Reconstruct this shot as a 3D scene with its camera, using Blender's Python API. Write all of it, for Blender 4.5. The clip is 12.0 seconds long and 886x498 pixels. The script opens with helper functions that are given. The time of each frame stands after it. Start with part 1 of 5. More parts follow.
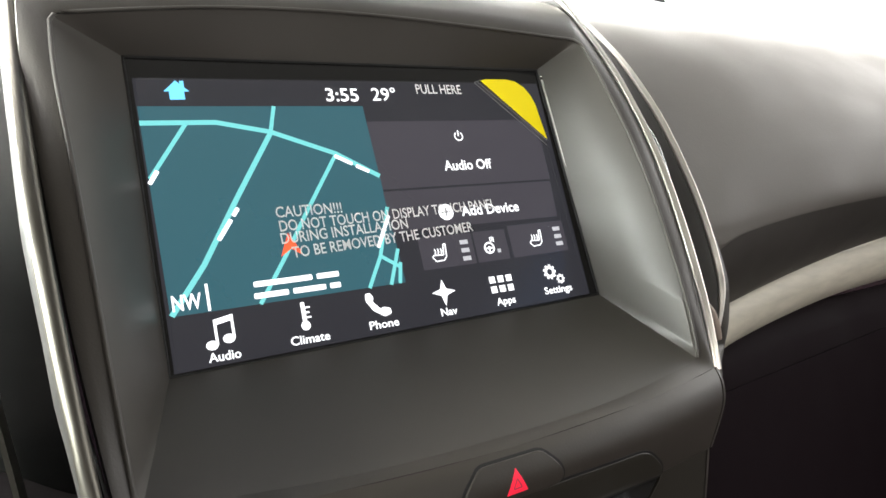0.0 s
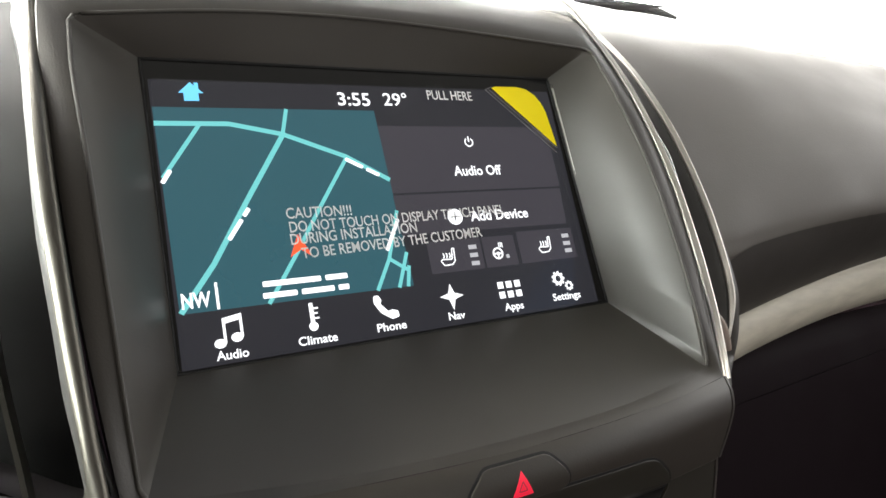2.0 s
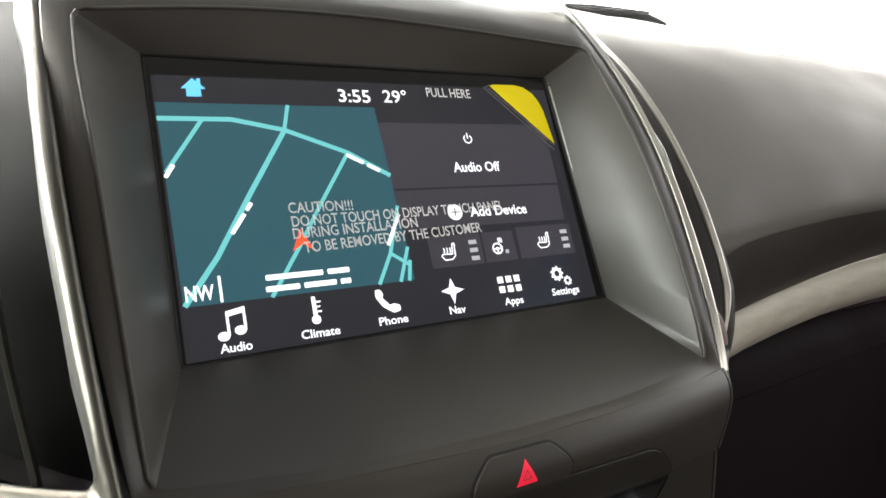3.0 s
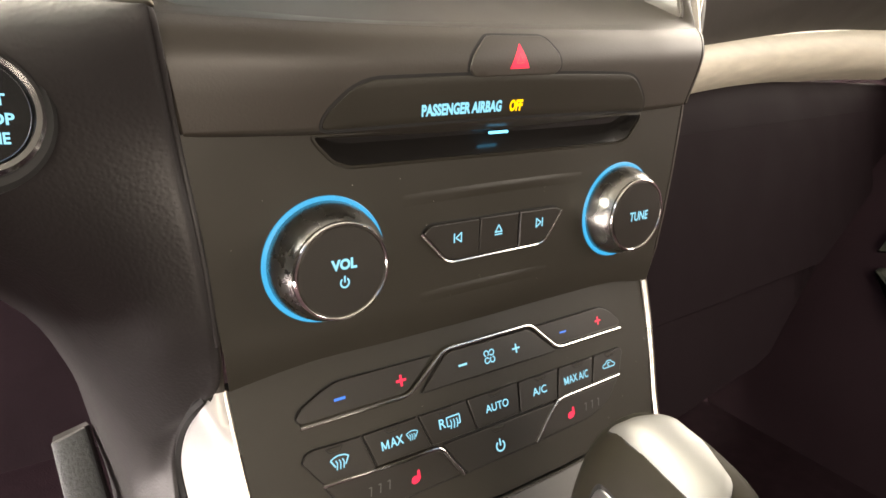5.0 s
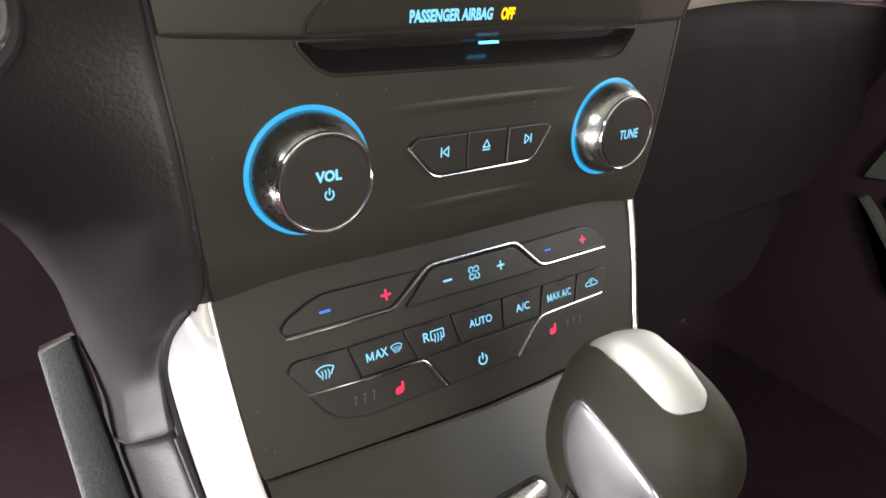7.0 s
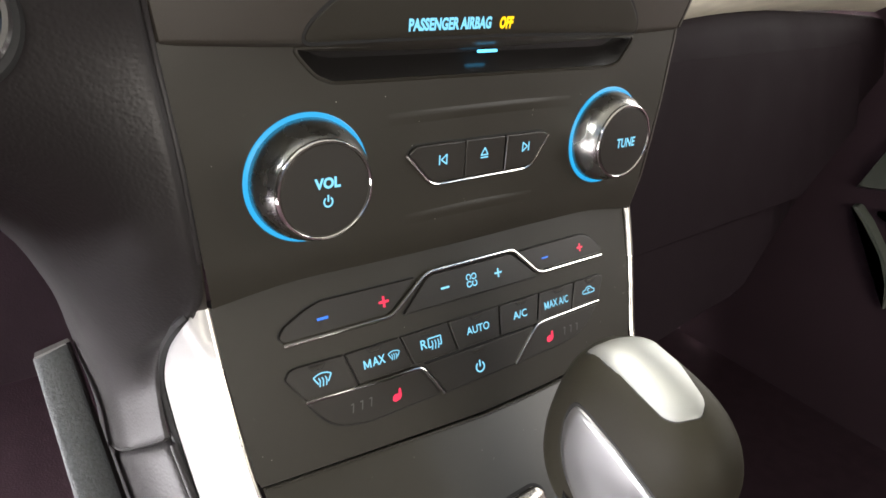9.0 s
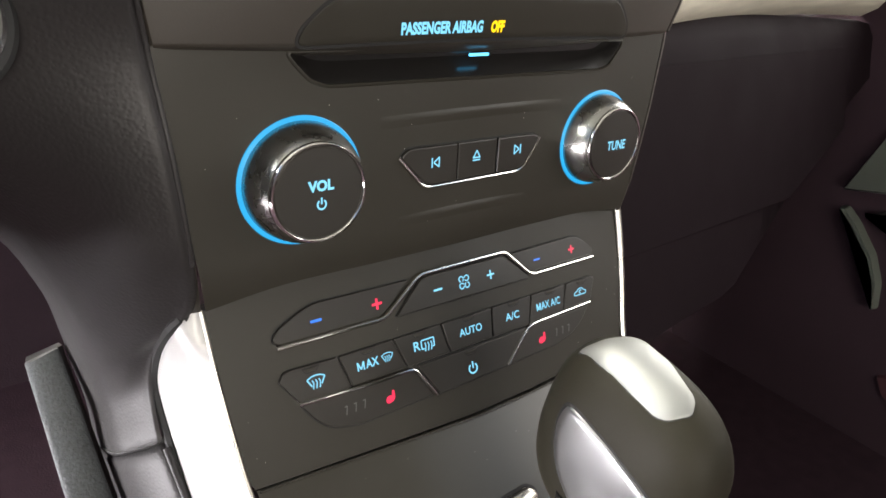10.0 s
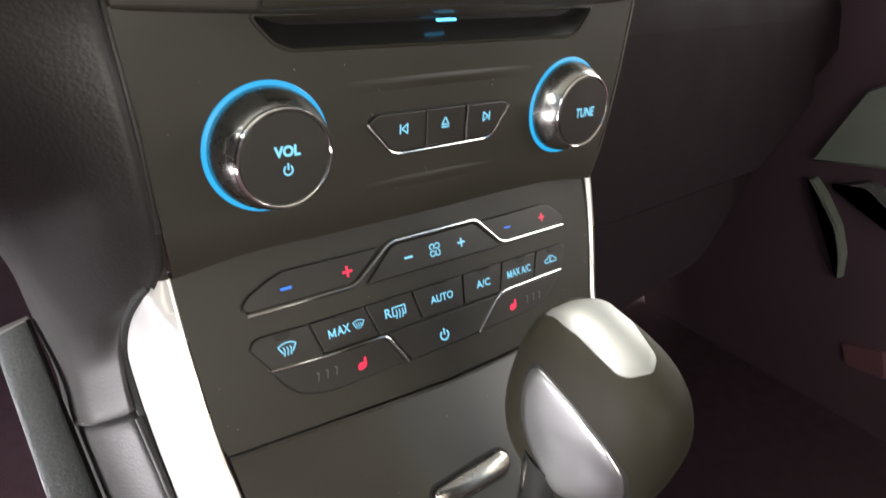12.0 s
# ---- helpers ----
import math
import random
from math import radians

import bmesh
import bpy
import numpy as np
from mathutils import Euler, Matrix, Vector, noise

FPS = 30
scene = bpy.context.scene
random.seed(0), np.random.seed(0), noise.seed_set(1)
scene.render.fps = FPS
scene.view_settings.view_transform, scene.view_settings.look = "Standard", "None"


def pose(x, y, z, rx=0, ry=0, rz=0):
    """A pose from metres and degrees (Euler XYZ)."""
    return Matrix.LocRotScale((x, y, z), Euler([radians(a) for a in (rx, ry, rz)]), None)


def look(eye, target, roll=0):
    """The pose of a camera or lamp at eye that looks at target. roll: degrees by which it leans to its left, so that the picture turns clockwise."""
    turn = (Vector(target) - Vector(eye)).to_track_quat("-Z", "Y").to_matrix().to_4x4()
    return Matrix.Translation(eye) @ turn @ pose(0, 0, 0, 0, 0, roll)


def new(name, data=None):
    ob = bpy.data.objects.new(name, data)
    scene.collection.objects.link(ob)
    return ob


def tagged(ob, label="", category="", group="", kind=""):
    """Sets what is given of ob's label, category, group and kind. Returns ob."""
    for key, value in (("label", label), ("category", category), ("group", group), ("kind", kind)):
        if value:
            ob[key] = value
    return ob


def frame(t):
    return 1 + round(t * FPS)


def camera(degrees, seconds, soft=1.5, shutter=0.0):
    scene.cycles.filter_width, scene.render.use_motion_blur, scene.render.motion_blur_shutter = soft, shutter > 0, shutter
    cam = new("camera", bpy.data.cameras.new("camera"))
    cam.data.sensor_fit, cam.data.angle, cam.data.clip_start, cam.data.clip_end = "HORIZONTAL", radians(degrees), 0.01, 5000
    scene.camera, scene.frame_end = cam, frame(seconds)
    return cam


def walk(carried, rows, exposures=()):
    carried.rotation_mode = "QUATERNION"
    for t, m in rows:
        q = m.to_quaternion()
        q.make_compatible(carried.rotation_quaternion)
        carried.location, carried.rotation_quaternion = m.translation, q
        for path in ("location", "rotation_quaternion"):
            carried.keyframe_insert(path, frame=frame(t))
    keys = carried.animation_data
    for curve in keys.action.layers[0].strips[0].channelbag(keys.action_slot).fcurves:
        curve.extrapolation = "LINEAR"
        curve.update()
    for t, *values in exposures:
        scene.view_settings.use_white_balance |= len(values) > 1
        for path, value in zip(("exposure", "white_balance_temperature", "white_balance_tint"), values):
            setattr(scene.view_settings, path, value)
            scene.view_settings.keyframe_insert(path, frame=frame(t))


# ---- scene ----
# All places on the dashboard are in millimetres from the middle of the display:
# x to the passenger side, y into the dashboard, z up along the display.
DASH = pose(0, 0, 1.0, -24, 0, 0)

# ---------------------------------------------------------------- camera
cam = camera(67.8, 12.0, soft=1.55, shutter=0.5)
ROWS = [
    (0.0, -110.1, -231.3, -73.1, 101.02, 12.36, -26.65),
    (0.5, -110.9, -231.5, -73.1, 101.58, 11.76, -26.63),
    (1.0, -110.3, -231.7, -75.3, 102.55, 11.90, -25.95),
    (1.5, -109.3, -230.2, -77.8, 102.83, 11.88, -25.66),
    (2.0, -110.5, -230.8, -77.5, 102.46, 11.40, -25.99),
    (2.5, -109.7, -230.5, -79.5, 102.66, 11.88, -26.23),
    (3.0, -115.2, -229.5, -82.3, 103.01, 11.84, -26.68),
    (3.2, -118.2, -226.9, -102.4, 103.51, 12.39, -25.53),
    (3.5, -125.5, -218.2, -127.9, 98.24, 11.25, -25.76),
    (3.7, -130.5, -214.1, -143.6, 95.43, 11.81, -26.23),
    (3.95, -137.5, -211.0, -156.5, 92.10, 11.45, -28.90),
    (4.3, -142.3, -209.2, -163.2, 90.55, 11.00, -31.30),
    (5.3, -143.9, -208.7, -164.5, 90.20, 10.80, -32.36),
    (5.5, -144.8, -208.8, -164.4, 90.15, 10.67, -32.74),
    (5.9, -142.6, -209.6, -164.0, 89.40, 10.72, -32.85),
    (6.0, -141.7, -209.7, -163.9, 88.06, 10.75, -32.89),
    (6.2, -140.6, -208.3, -165.5, 84.90, 10.20, -32.70),
    (6.5, -140.2, -206.8, -166.5, 83.23, 9.89, -32.75),
    (7.0, -142.6, -206.9, -166.6, 83.21, 9.95, -33.17),
    (9.0, -143.5, -206.9, -166.5, 83.80, 9.73, -33.52),
    (9.5, -144.5, -207.2, -166.7, 84.01, 9.68, -33.80),
    (10.0, -144.7, -207.9, -166.7, 83.96, 9.87, -34.28),
    (10.5, -144.8, -208.8, -165.8, 83.86, 9.53, -34.72),
    (11.0, -145.2, -209.0, -166.8, 84.16, 9.67, -34.78),
    (11.5, -145.0, -209.3, -167.6, 83.80, 10.05, -35.08),
    (12.0, -143.6, -210.7, -170.4, 81.56, 10.14, -36.24),
]
walk(cam, [(t, DASH @ pose(x / 1000, y / 1000, z / 1000, rx, ry, rz)) for t, x, y, z, rx, ry, rz in ROWS],
     exposures=[(0.0, 0.68, 6500, 10), (0.6, 0.70, 6500, 10), (1.0, 0.54, 6500, 10), (2.0, 0.42, 6500, 10), (3.0, 0.36, 6500, 10), (3.45, -0.08, 7300, 7), (3.7, 0.30, 7500, 9),
                (5.3, 1.86, 7700, 14), (6.2, 1.80, 7000, 13), (7.2, 1.73, 6700, 11), (12.0, 1.72, 6700, 10)])

# ---------------------------------------------------------------- light
world = bpy.data.worlds.new("overcast_sky")
scene.world = world
world.use_nodes = True
wn = world.node_tree
wbg = wn.nodes["Background"]
sky = wn.nodes.new("ShaderNodeTexSky")
sky.sky_type = "NISHITA"
sky.sun_disc = False
sky.sun_elevation = radians(42)
sky.sun_rotation = radians(-35)
sky.air_density, sky.dust_density, sky.ozone_density = 1.0, 4.0, 0.6
wn.links.new(sky.outputs[0], wbg.inputs[0])
wbg.inputs[1].default_value = 0.06

sun = new("sun", bpy.data.lights.new("sun", "SUN"))
sun.data.energy, sun.data.angle, sun.data.color = 1.0, radians(14), (1.0, 0.96, 0.9)
sun.matrix_world = look((0, 0, 5), (1.6, -3.2, 0.9))


def window_lamp(name, eye, target, width, height, power, color=(1, 1, 1)):
    ob = new(name, bpy.data.lights.new(name, "AREA"))
    ob.data.shape, ob.data.size, ob.data.size_y = "RECTANGLE", width, height
    ob.data.energy, ob.data.color = power, color
    ob.matrix_world = look(eye, target)
    return ob


window_lamp("windshield_daylight", (0.0, 0.62, 1.20), (0.0, 0.0, 0.78), 2.0, 0.58, 90.0, (1.0, 0.97, 0.92))
window_lamp("driver_window_daylight", (-0.98, 0.20, 1.24), (0.1, 0.05, 1.0), 0.75, 0.4, 43.0, (0.95, 1.0, 0.93))
window_lamp("driver_door_daylight", (-0.98, -0.02, 0.58), (0.0, 0.08, 0.74), 0.80, 0.60, 13.5, (0.96, 0.94, 1.0))
window_lamp("passenger_window_daylight", (0.96, -0.12, 1.27), (0.0, 0.05, 0.98), 1.1, 0.45, 4.5, (1.0, 0.97, 0.92))
window_lamp("passenger_rear_window_daylight", (0.90, -0.80, 1.10), (0.0, 0.0, 0.82), 0.5, 0.35, 1.6, (1.0, 0.97, 0.92))
# fill lamp added inside the cabin, before the closed rear wall; no window there
window_lamp("rear_fill", (-0.40, -1.85, 0.98), (0.0, 0.0, 0.92), 1.0, 0.45, 8.0, (1.0, 0.95, 0.88))


# ---------------------------------------------------------------- materials
def material(name, color, rough=0.5, metal=0.0, bump=0.0, bump_size=0.001, vary=0.15, vary_size=0.05, coat=0.0,
             emit=None, emit_strength=0.0, rough_vary=0.08, voronoi=False, spec=0.5, stretch=None):
    """Object-space grain (bump) and slow colour and gloss variation."""
    m = bpy.data.materials.new(name)
    m.use_nodes = True
    nt = m.node_tree
    b = nt.nodes["Principled BSDF"]
    b.inputs["Metallic"].default_value = metal
    b.inputs["Specular IOR Level"].default_value = spec
    b.inputs["Coat Weight"].default_value = coat
    b.inputs["Coat Roughness"].default_value = 0.08
    tc = nt.nodes.new("ShaderNodeTexCoord")
    n1 = nt.nodes.new("ShaderNodeTexNoise")
    n1.inputs["Scale"].default_value = 1.0 / vary_size
    n1.inputs["Detail"].default_value = 5.0
    if stretch:
        mp = nt.nodes.new("ShaderNodeMapping")
        mp.inputs["Scale"].default_value = stretch
        nt.links.new(tc.outputs["Object"], mp.inputs["Vector"])
        nt.links.new(mp.outputs["Vector"], n1.inputs["Vector"])
    else:
        nt.links.new(tc.outputs["Object"], n1.inputs["Vector"])
    mix = nt.nodes.new("ShaderNodeMix")
    mix.data_type = "RGBA"
    lo = tuple(c * (1 - vary) for c in color)
    hi = tuple(min(1.0, c * (1 + vary)) for c in color)
    mix.inputs["A"].default_value, mix.inputs["B"].default_value = (*lo, 1), (*hi, 1)
    nt.links.new(n1.outputs["Fac"], mix.inputs["Factor"])
    nt.links.new(mix.outputs["Result"], b.inputs["Base Color"])
    mr = nt.nodes.new("ShaderNodeMapRange")
    mr.interpolation_type = "SMOOTHSTEP"
    mr.inputs["From Min"].default_value, mr.inputs["From Max"].default_value = 0.15, 0.85
    mr.inputs["To Min"].default_value, mr.inputs["To Max"].default_value = max(0.02, rough - rough_vary), min(1, rough + rough_vary)
    nt.links.new(n1.outputs["Fac"], mr.inputs["Value"])
    nt.links.new(mr.outputs["Result"], b.inputs["Roughness"])
    if bump > 0:
        if voronoi:
            n2 = nt.nodes.new("ShaderNodeTexVoronoi")
            n2.feature = "SMOOTH_F1"
            n2.inputs["Scale"].default_value = 1.0 / bump_size
            out = n2.outputs["Distance"]
        else:
            n2 = nt.nodes.new("ShaderNodeTexNoise")
            n2.inputs["Scale"].default_value = 1.0 / bump_size
            n2.inputs["Detail"].default_value = 3.0
            out = n2.outputs["Fac"]
        nt.links.new(tc.outputs["Object"], n2.inputs["Vector"])
        bp = nt.nodes.new("ShaderNodeBump")
        bp.inputs["Strength"].default_value = bump
        bp.inputs["Distance"].default_value = bump_size * 0.3
        nt.links.new(out, bp.inputs["Height"])
        nt.links.new(bp.outputs["Normal"], b.inputs["Normal"])
    if emit:
        b.inputs["Emission Color"].default_value = (*emit, 1)
        b.inputs["Emission Strength"].default_value = emit_strength
    return m


SOFT = material("soft_touch_plastic", (0.0340, 0.0292, 0.0235), 0.47, bump=0.22, bump_size=0.0007, vary=0.12)
PANEL = material("satin_black_panel", (0.0236, 0.0216, 0.0164), 0.45, bump=0.12, bump_size=0.0005, vary=0.1, spec=0.35)
BUTTON = material("button_plastic", (0.0215, 0.0197, 0.0168), 0.38, spec=0.4, bump=0.1, bump_size=0.0004)
GROOVE = material("shadow_gap_plastic", (0.005, 0.005, 0.005), 0.7)
WALL = material("bezel_plastic", (0.0450, 0.0405, 0.0345), 0.46, bump=0.12, bump_size=0.0005, vary=0.1)
CHROME = material("chrome", (0.82, 0.80, 0.76), 0.10, 1.0, vary=0.04, rough_vary=0.04)
SATIN = material("satin_silver", (0.36, 0.345, 0.31), 0.28, 1.0, vary=0.05, bump=0.04, bump_size=0.0006)
VENTSILVER = material("vent_satin_silver", (0.112, 0.105, 0.090), 0.42, 1.0, vary=0.06, vary_size=0.02, bump=0.05, bump_size=0.0006)
VENTCHROME = material("vent_strip_chrome", (0.80, 0.77, 0.70), 0.36, 1.0, vary=0.05)
VENTGREY = material("vent_bevel_plastic", (0.060, 0.058, 0.056), 0.42, 0.2)
TRIMCHROME = material("bright_strip_chrome", (0.80, 0.79, 0.75), 0.15, 1.0, vary=0.05)
INSERT = material("satin_insert", (0.27, 0.274, 0.262), 0.56, 0.9, vary=0.05, vary_size=0.02)
SILVER = material("silver_paint", (0.50, 0.50, 0.49), 0.42, 0.2, vary=0.04)
DARKCHROME = material("smoked_chrome", (0.42, 0.42, 0.42), 0.15, 1.0, vary=0.08)
KNOBSKIRT = material("frosted_chrome", (0.38, 0.375, 0.355), 0.27, 1.0, vary=0.05, vary_size=0.012, rough_vary=0.02)
BLACKGLOSS = material("gloss_black", (0.012, 0.012, 0.012), 0.12)
LEATHER = material("black_leather", (0.0165, 0.0150, 0.0152), 0.50, bump=0.32, bump_size=0.0011, vary=0.14, voronoi=True, spec=0.38)
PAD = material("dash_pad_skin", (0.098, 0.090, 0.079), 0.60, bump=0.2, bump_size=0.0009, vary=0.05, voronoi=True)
RUBBER = material("pedal_rubber", (0.040, 0.044, 0.047), 0.5, bump=1.0, bump_size=0.0016, vary=0.7, vary_size=0.0012)
CARDSKIN = material("door_card_skin", (0.036, 0.0215, 0.0280), 0.8, bump=0.3, bump_size=0.001, spec=0.1)
CARPET = material("dark_carpet", (0.032, 0.0190, 0.0245), 0.95, spec=0.05, bump=0.8, bump_size=0.002, vary=0.3, vary_size=0.02)
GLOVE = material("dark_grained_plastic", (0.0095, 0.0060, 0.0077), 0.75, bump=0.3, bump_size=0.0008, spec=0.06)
DARK = material("dark_trim_plastic", (0.010, 0.0072, 0.0085), 0.6, bump=0.3, bump_size=0.0008, spec=0.2)
DOORCARD = material("door_card_plastic", (0.075, 0.084, 0.070), 0.55, bump=0.3, bump_size=0.001)
CARDFOLD = material("door_fold_plastic", (0.034, 0.032, 0.030), 0.6, bump=0.3, bump_size=0.001)
WOODTRIM = material("brushed_trim", (0.48, 0.45, 0.37), 0.55, 0.05, vary=0.35, vary_size=0.006, bump=0.06, bump_size=0.002, stretch=(0.12, 1.0, 1.0))
HEADLINER = material("headliner_fabric", (0.07, 0.068, 0.064), 0.9, bump=0.4, bump_size=0.002)
HEADCOVER = material("lever_leather", (0.0160, 0.0143, 0.0095), 0.55, spec=0.12, bump=0.1, bump_size=0.0008, vary=0.1)
FIREWALL = material("bulkhead_felt", (0.016, 0.0105, 0.0130), 0.95, spec=0.03, bump=0.6, bump_size=0.002, vary=0.3)
# darker tone for the shaded underside of the dashboard pad
PADSHADE = material("pad_undershade", (0.030, 0.026, 0.022), 0.6, bump=0.25, bump_size=0.0008)
REDPLASTIC = material("red_reflector_plastic", (0.048, 0.012, 0.017), 0.7, bump=0.2, bump_size=0.003)
GROUNDM = material("pale_concrete", (0.45, 0.44, 0.42), 0.85, vary=0.2, vary_size=0.8, bump=0.3, bump_size=0.01)


SKYGLOW = material("bright_overcast_distance", (0.8, 0.8, 0.8), 0.9, emit=(1.0, 0.985, 0.95), emit_strength=1.7)


def glow(name, color, strength, base=(0.02, 0.02, 0.02), rough=0.35):
    return material(name, base, rough, emit=color, emit_strength=strength, vary=0.05)


SCREENBLACK = glow("display_black", (0.10, 0.10, 0.125), 0.19, (0.012, 0.012, 0.014), 0.16)
TILE = glow("display_tile", (0.14, 0.13, 0.16), 0.30, (0.014, 0.014, 0.016), 0.2)
MAPBLUE = glow("display_map_ground", (0.048, 0.170, 0.215), 0.52, (0.012, 0.014, 0.016), 0.2)
ROAD = glow("display_road_teal", (0.20, 0.72, 0.72), 0.78)
WHITEGLOW = glow("display_white", (0.95, 0.97, 1.0), 1.3)
GREYGLOW = glow("display_grey", (0.55, 0.55, 0.58), 0.8)
HOUSEBLUE = glow("display_blue", (0.16, 0.60, 1.0), 1.1)
ARROWRED = glow("display_red_arrow", (1.0, 0.10, 0.03), 1.1)
ICEBLUE = glow("ice_blue_legend", (0.22, 0.70, 1.0), 0.40)
BLUELIGHT = glow("blue_light_ring", (0.0, 0.46, 0.95), 0.31)
SLOTGLOW = glow("slot_light", (0.08, 0.55, 1.0), 1.15)
DEEPBLUE = glow("blue_legend", (0.01, 0.20, 1.0), 0.42)
REDLIGHT = glow("red_legend", (1.0, 0.015, 0.08), 0.42)
AMBER = glow("amber_legend", (1.0, 0.58, 0.0), 0.6)
GREENLIGHT = glow("green_lamp", (0.02, 0.8, 0.1), 0.9)
HAZARDRED = material("hazard_red_paint", (0.75, 0.02, 0.05), 0.4, emit=(1.0, 0.02, 0.06), emit_strength=0.35)
# yellow tab; a weak emission is added to brighten it, it is no lamp
YELLOWGLOW = material("yellow_tab_glow", (0.90, 0.72, 0.0), 0.45, emit=(1.0, 0.8, 0.0), emit_strength=0.12)
FILMPRINT = material("film_print_grey", (0.95, 0.95, 0.95), 0.5)
FILMEDGE = material("film_edge", (0.16, 0.16, 0.17), 0.25)


def glass_film(name):
    """Clear protective film: mostly clear, a soft gloss on top."""
    m = bpy.data.materials.new(name)
    m.use_nodes = True
    nt = m.node_tree
    for n in list(nt.nodes):
        if n.type == "BSDF_PRINCIPLED":
            nt.nodes.remove(n)
    out = nt.nodes["Material Output"]
    tr, gl, mx, fr = (nt.nodes.new(k) for k in ("ShaderNodeBsdfTransparent", "ShaderNodeBsdfGlossy", "ShaderNodeMixShader", "ShaderNodeFresnel"))
    gl.inputs["Roughness"].default_value = 0.12
    fr.inputs["IOR"].default_value = 1.5
    nt.links.new(fr.outputs[0], mx.inputs[0])
    nt.links.new(tr.outputs[0], mx.inputs[1])
    nt.links.new(gl.outputs[0], mx.inputs[2])
    nt.links.new(mx.outputs[0], out.inputs["Surface"])
    return m


FILM = glass_film("clear_film")
PANE = bpy.data.materials.new("windscreen_glass")
PANE.use_nodes = True
pane_bsdf = PANE.node_tree.nodes["Principled BSDF"]
pane_bsdf.inputs["Transmission Weight"].default_value = 1.0
pane_bsdf.inputs["Roughness"].default_value = 0.0
pane_bsdf.inputs["Base Color"].default_value = (0.97, 0.99, 0.98, 1)


# ---------------------------------------------------------------- mesh tools
def thing(name, label, category, group="", kind="", at=None):
    ob = new(name)
    ob.empty_display_size = 0.01
    ob.matrix_world = DASH if at is None else at
    return tagged(ob, label, category, group, kind)


def part(name, bm, mat, parent, label="", smooth=35, mod=None):
    """Link a bmesh, given in millimetres, as one mesh under a thing or a part."""
    bmesh.ops.scale(bm, vec=(0.001, 0.001, 0.001), verts=bm.verts)
    me = bpy.data.meshes.new(name)
    bm.to_mesh(me)
    bm.free()
    if smooth:
        for p in me.polygons:
            p.use_smooth = True
        me.set_sharp_from_angle(angle=radians(smooth))
    me.materials.append(mat)
    ob = new(name, me)
    ob.parent = parent
    if mod:
        b = ob.modifiers.new("bevel", "BEVEL")
        b.width, b.segments, b.limit_method, b.angle_limit = mod * 0.001, 2, "ANGLE", radians(40)
    if label:
        ob["label"] = label
    return ob


def loft(rows, closed=False, cap=False):
    """Quads between rows of points; closed: each row is a ring."""
    bm = bmesh.new()
    vs = [[bm.verts.new(p) for p in row] for row in rows]
    n = len(rows[0])
    for a, b in zip(vs, vs[1:]):
        for i in range(n if closed else n - 1):
            j = (i + 1) % n
            bm.faces.new((a[i], a[j], b[j], b[i]))
    if cap:
        bm.faces.new(vs[0])
        bm.faces.new(list(reversed(vs[-1])))
    bmesh.ops.recalc_face_normals(bm, faces=bm.faces)
    return bm


def smooth_poly(pts, r=1.2, n=4):
    """Round the corners of a 2D polygon by about r."""
    out = []
    k = len(pts)
    for i in range(k):
        p, a, b = Vector(pts[i]), Vector(pts[i - 1]), Vector(pts[(i + 1) % k])
        ra = min(r, (a - p).length * 0.45)
        rb = min(r, (b - p).length * 0.45)
        p0, p1 = p + (a - p).normalized() * ra, p + (b - p).normalized() * rb
        for s in range(n + 1):
            t = s / n
            out.append(tuple(p0 * (1 - t) ** 2 + p * 2 * t * (1 - t) + p1 * t * t))
    return out


def inset_poly(pts, d):
    """Move the sides of a polygon inwards by d (outwards when negative)."""
    c = Vector((sum(p[0] for p in pts) / len(pts), sum(p[1] for p in pts) / len(pts)))
    area = sum(pts[i - 1][0] * pts[i][1] - pts[i][0] * pts[i - 1][1] for i in range(len(pts)))
    sg = 1 if area > 0 else -1
    out = []
    k = len(pts)
    for i in range(k):
        p, a, b = Vector(pts[i]), Vector(pts[i - 1]), Vector(pts[(i + 1) % k])
        e1, e2 = (p - a).normalized(), (b - p).normalized()
        n1, n2 = Vector((-e1.y, e1.x)) * sg, Vector((-e2.y, e2.x)) * sg
        m = n1 + n2
        if m.length < 1e-6:
            m = n1
        m = m.normalized()
        s = d / max(0.4, m.dot(n1))
        out.append(tuple(p + m * s))
    return out


def plane(y0, slope, z0):
    """A flat panel y = y0 + slope * (-z - z0); gives place(x, z, off)."""
    n = Vector((0, -1, -slope)).normalized()

    def place(x, z, off=0.0):
        return Vector((x, y0 + slope * (-z - z0), z)) + n * off
    return place


A = plane(-20.5, 0.4055, 150)    # radio panel
B = plane(9.8, 0.0505, 250)      # climate panel
S = plane(0.0, 0.0, 0.0)         # display


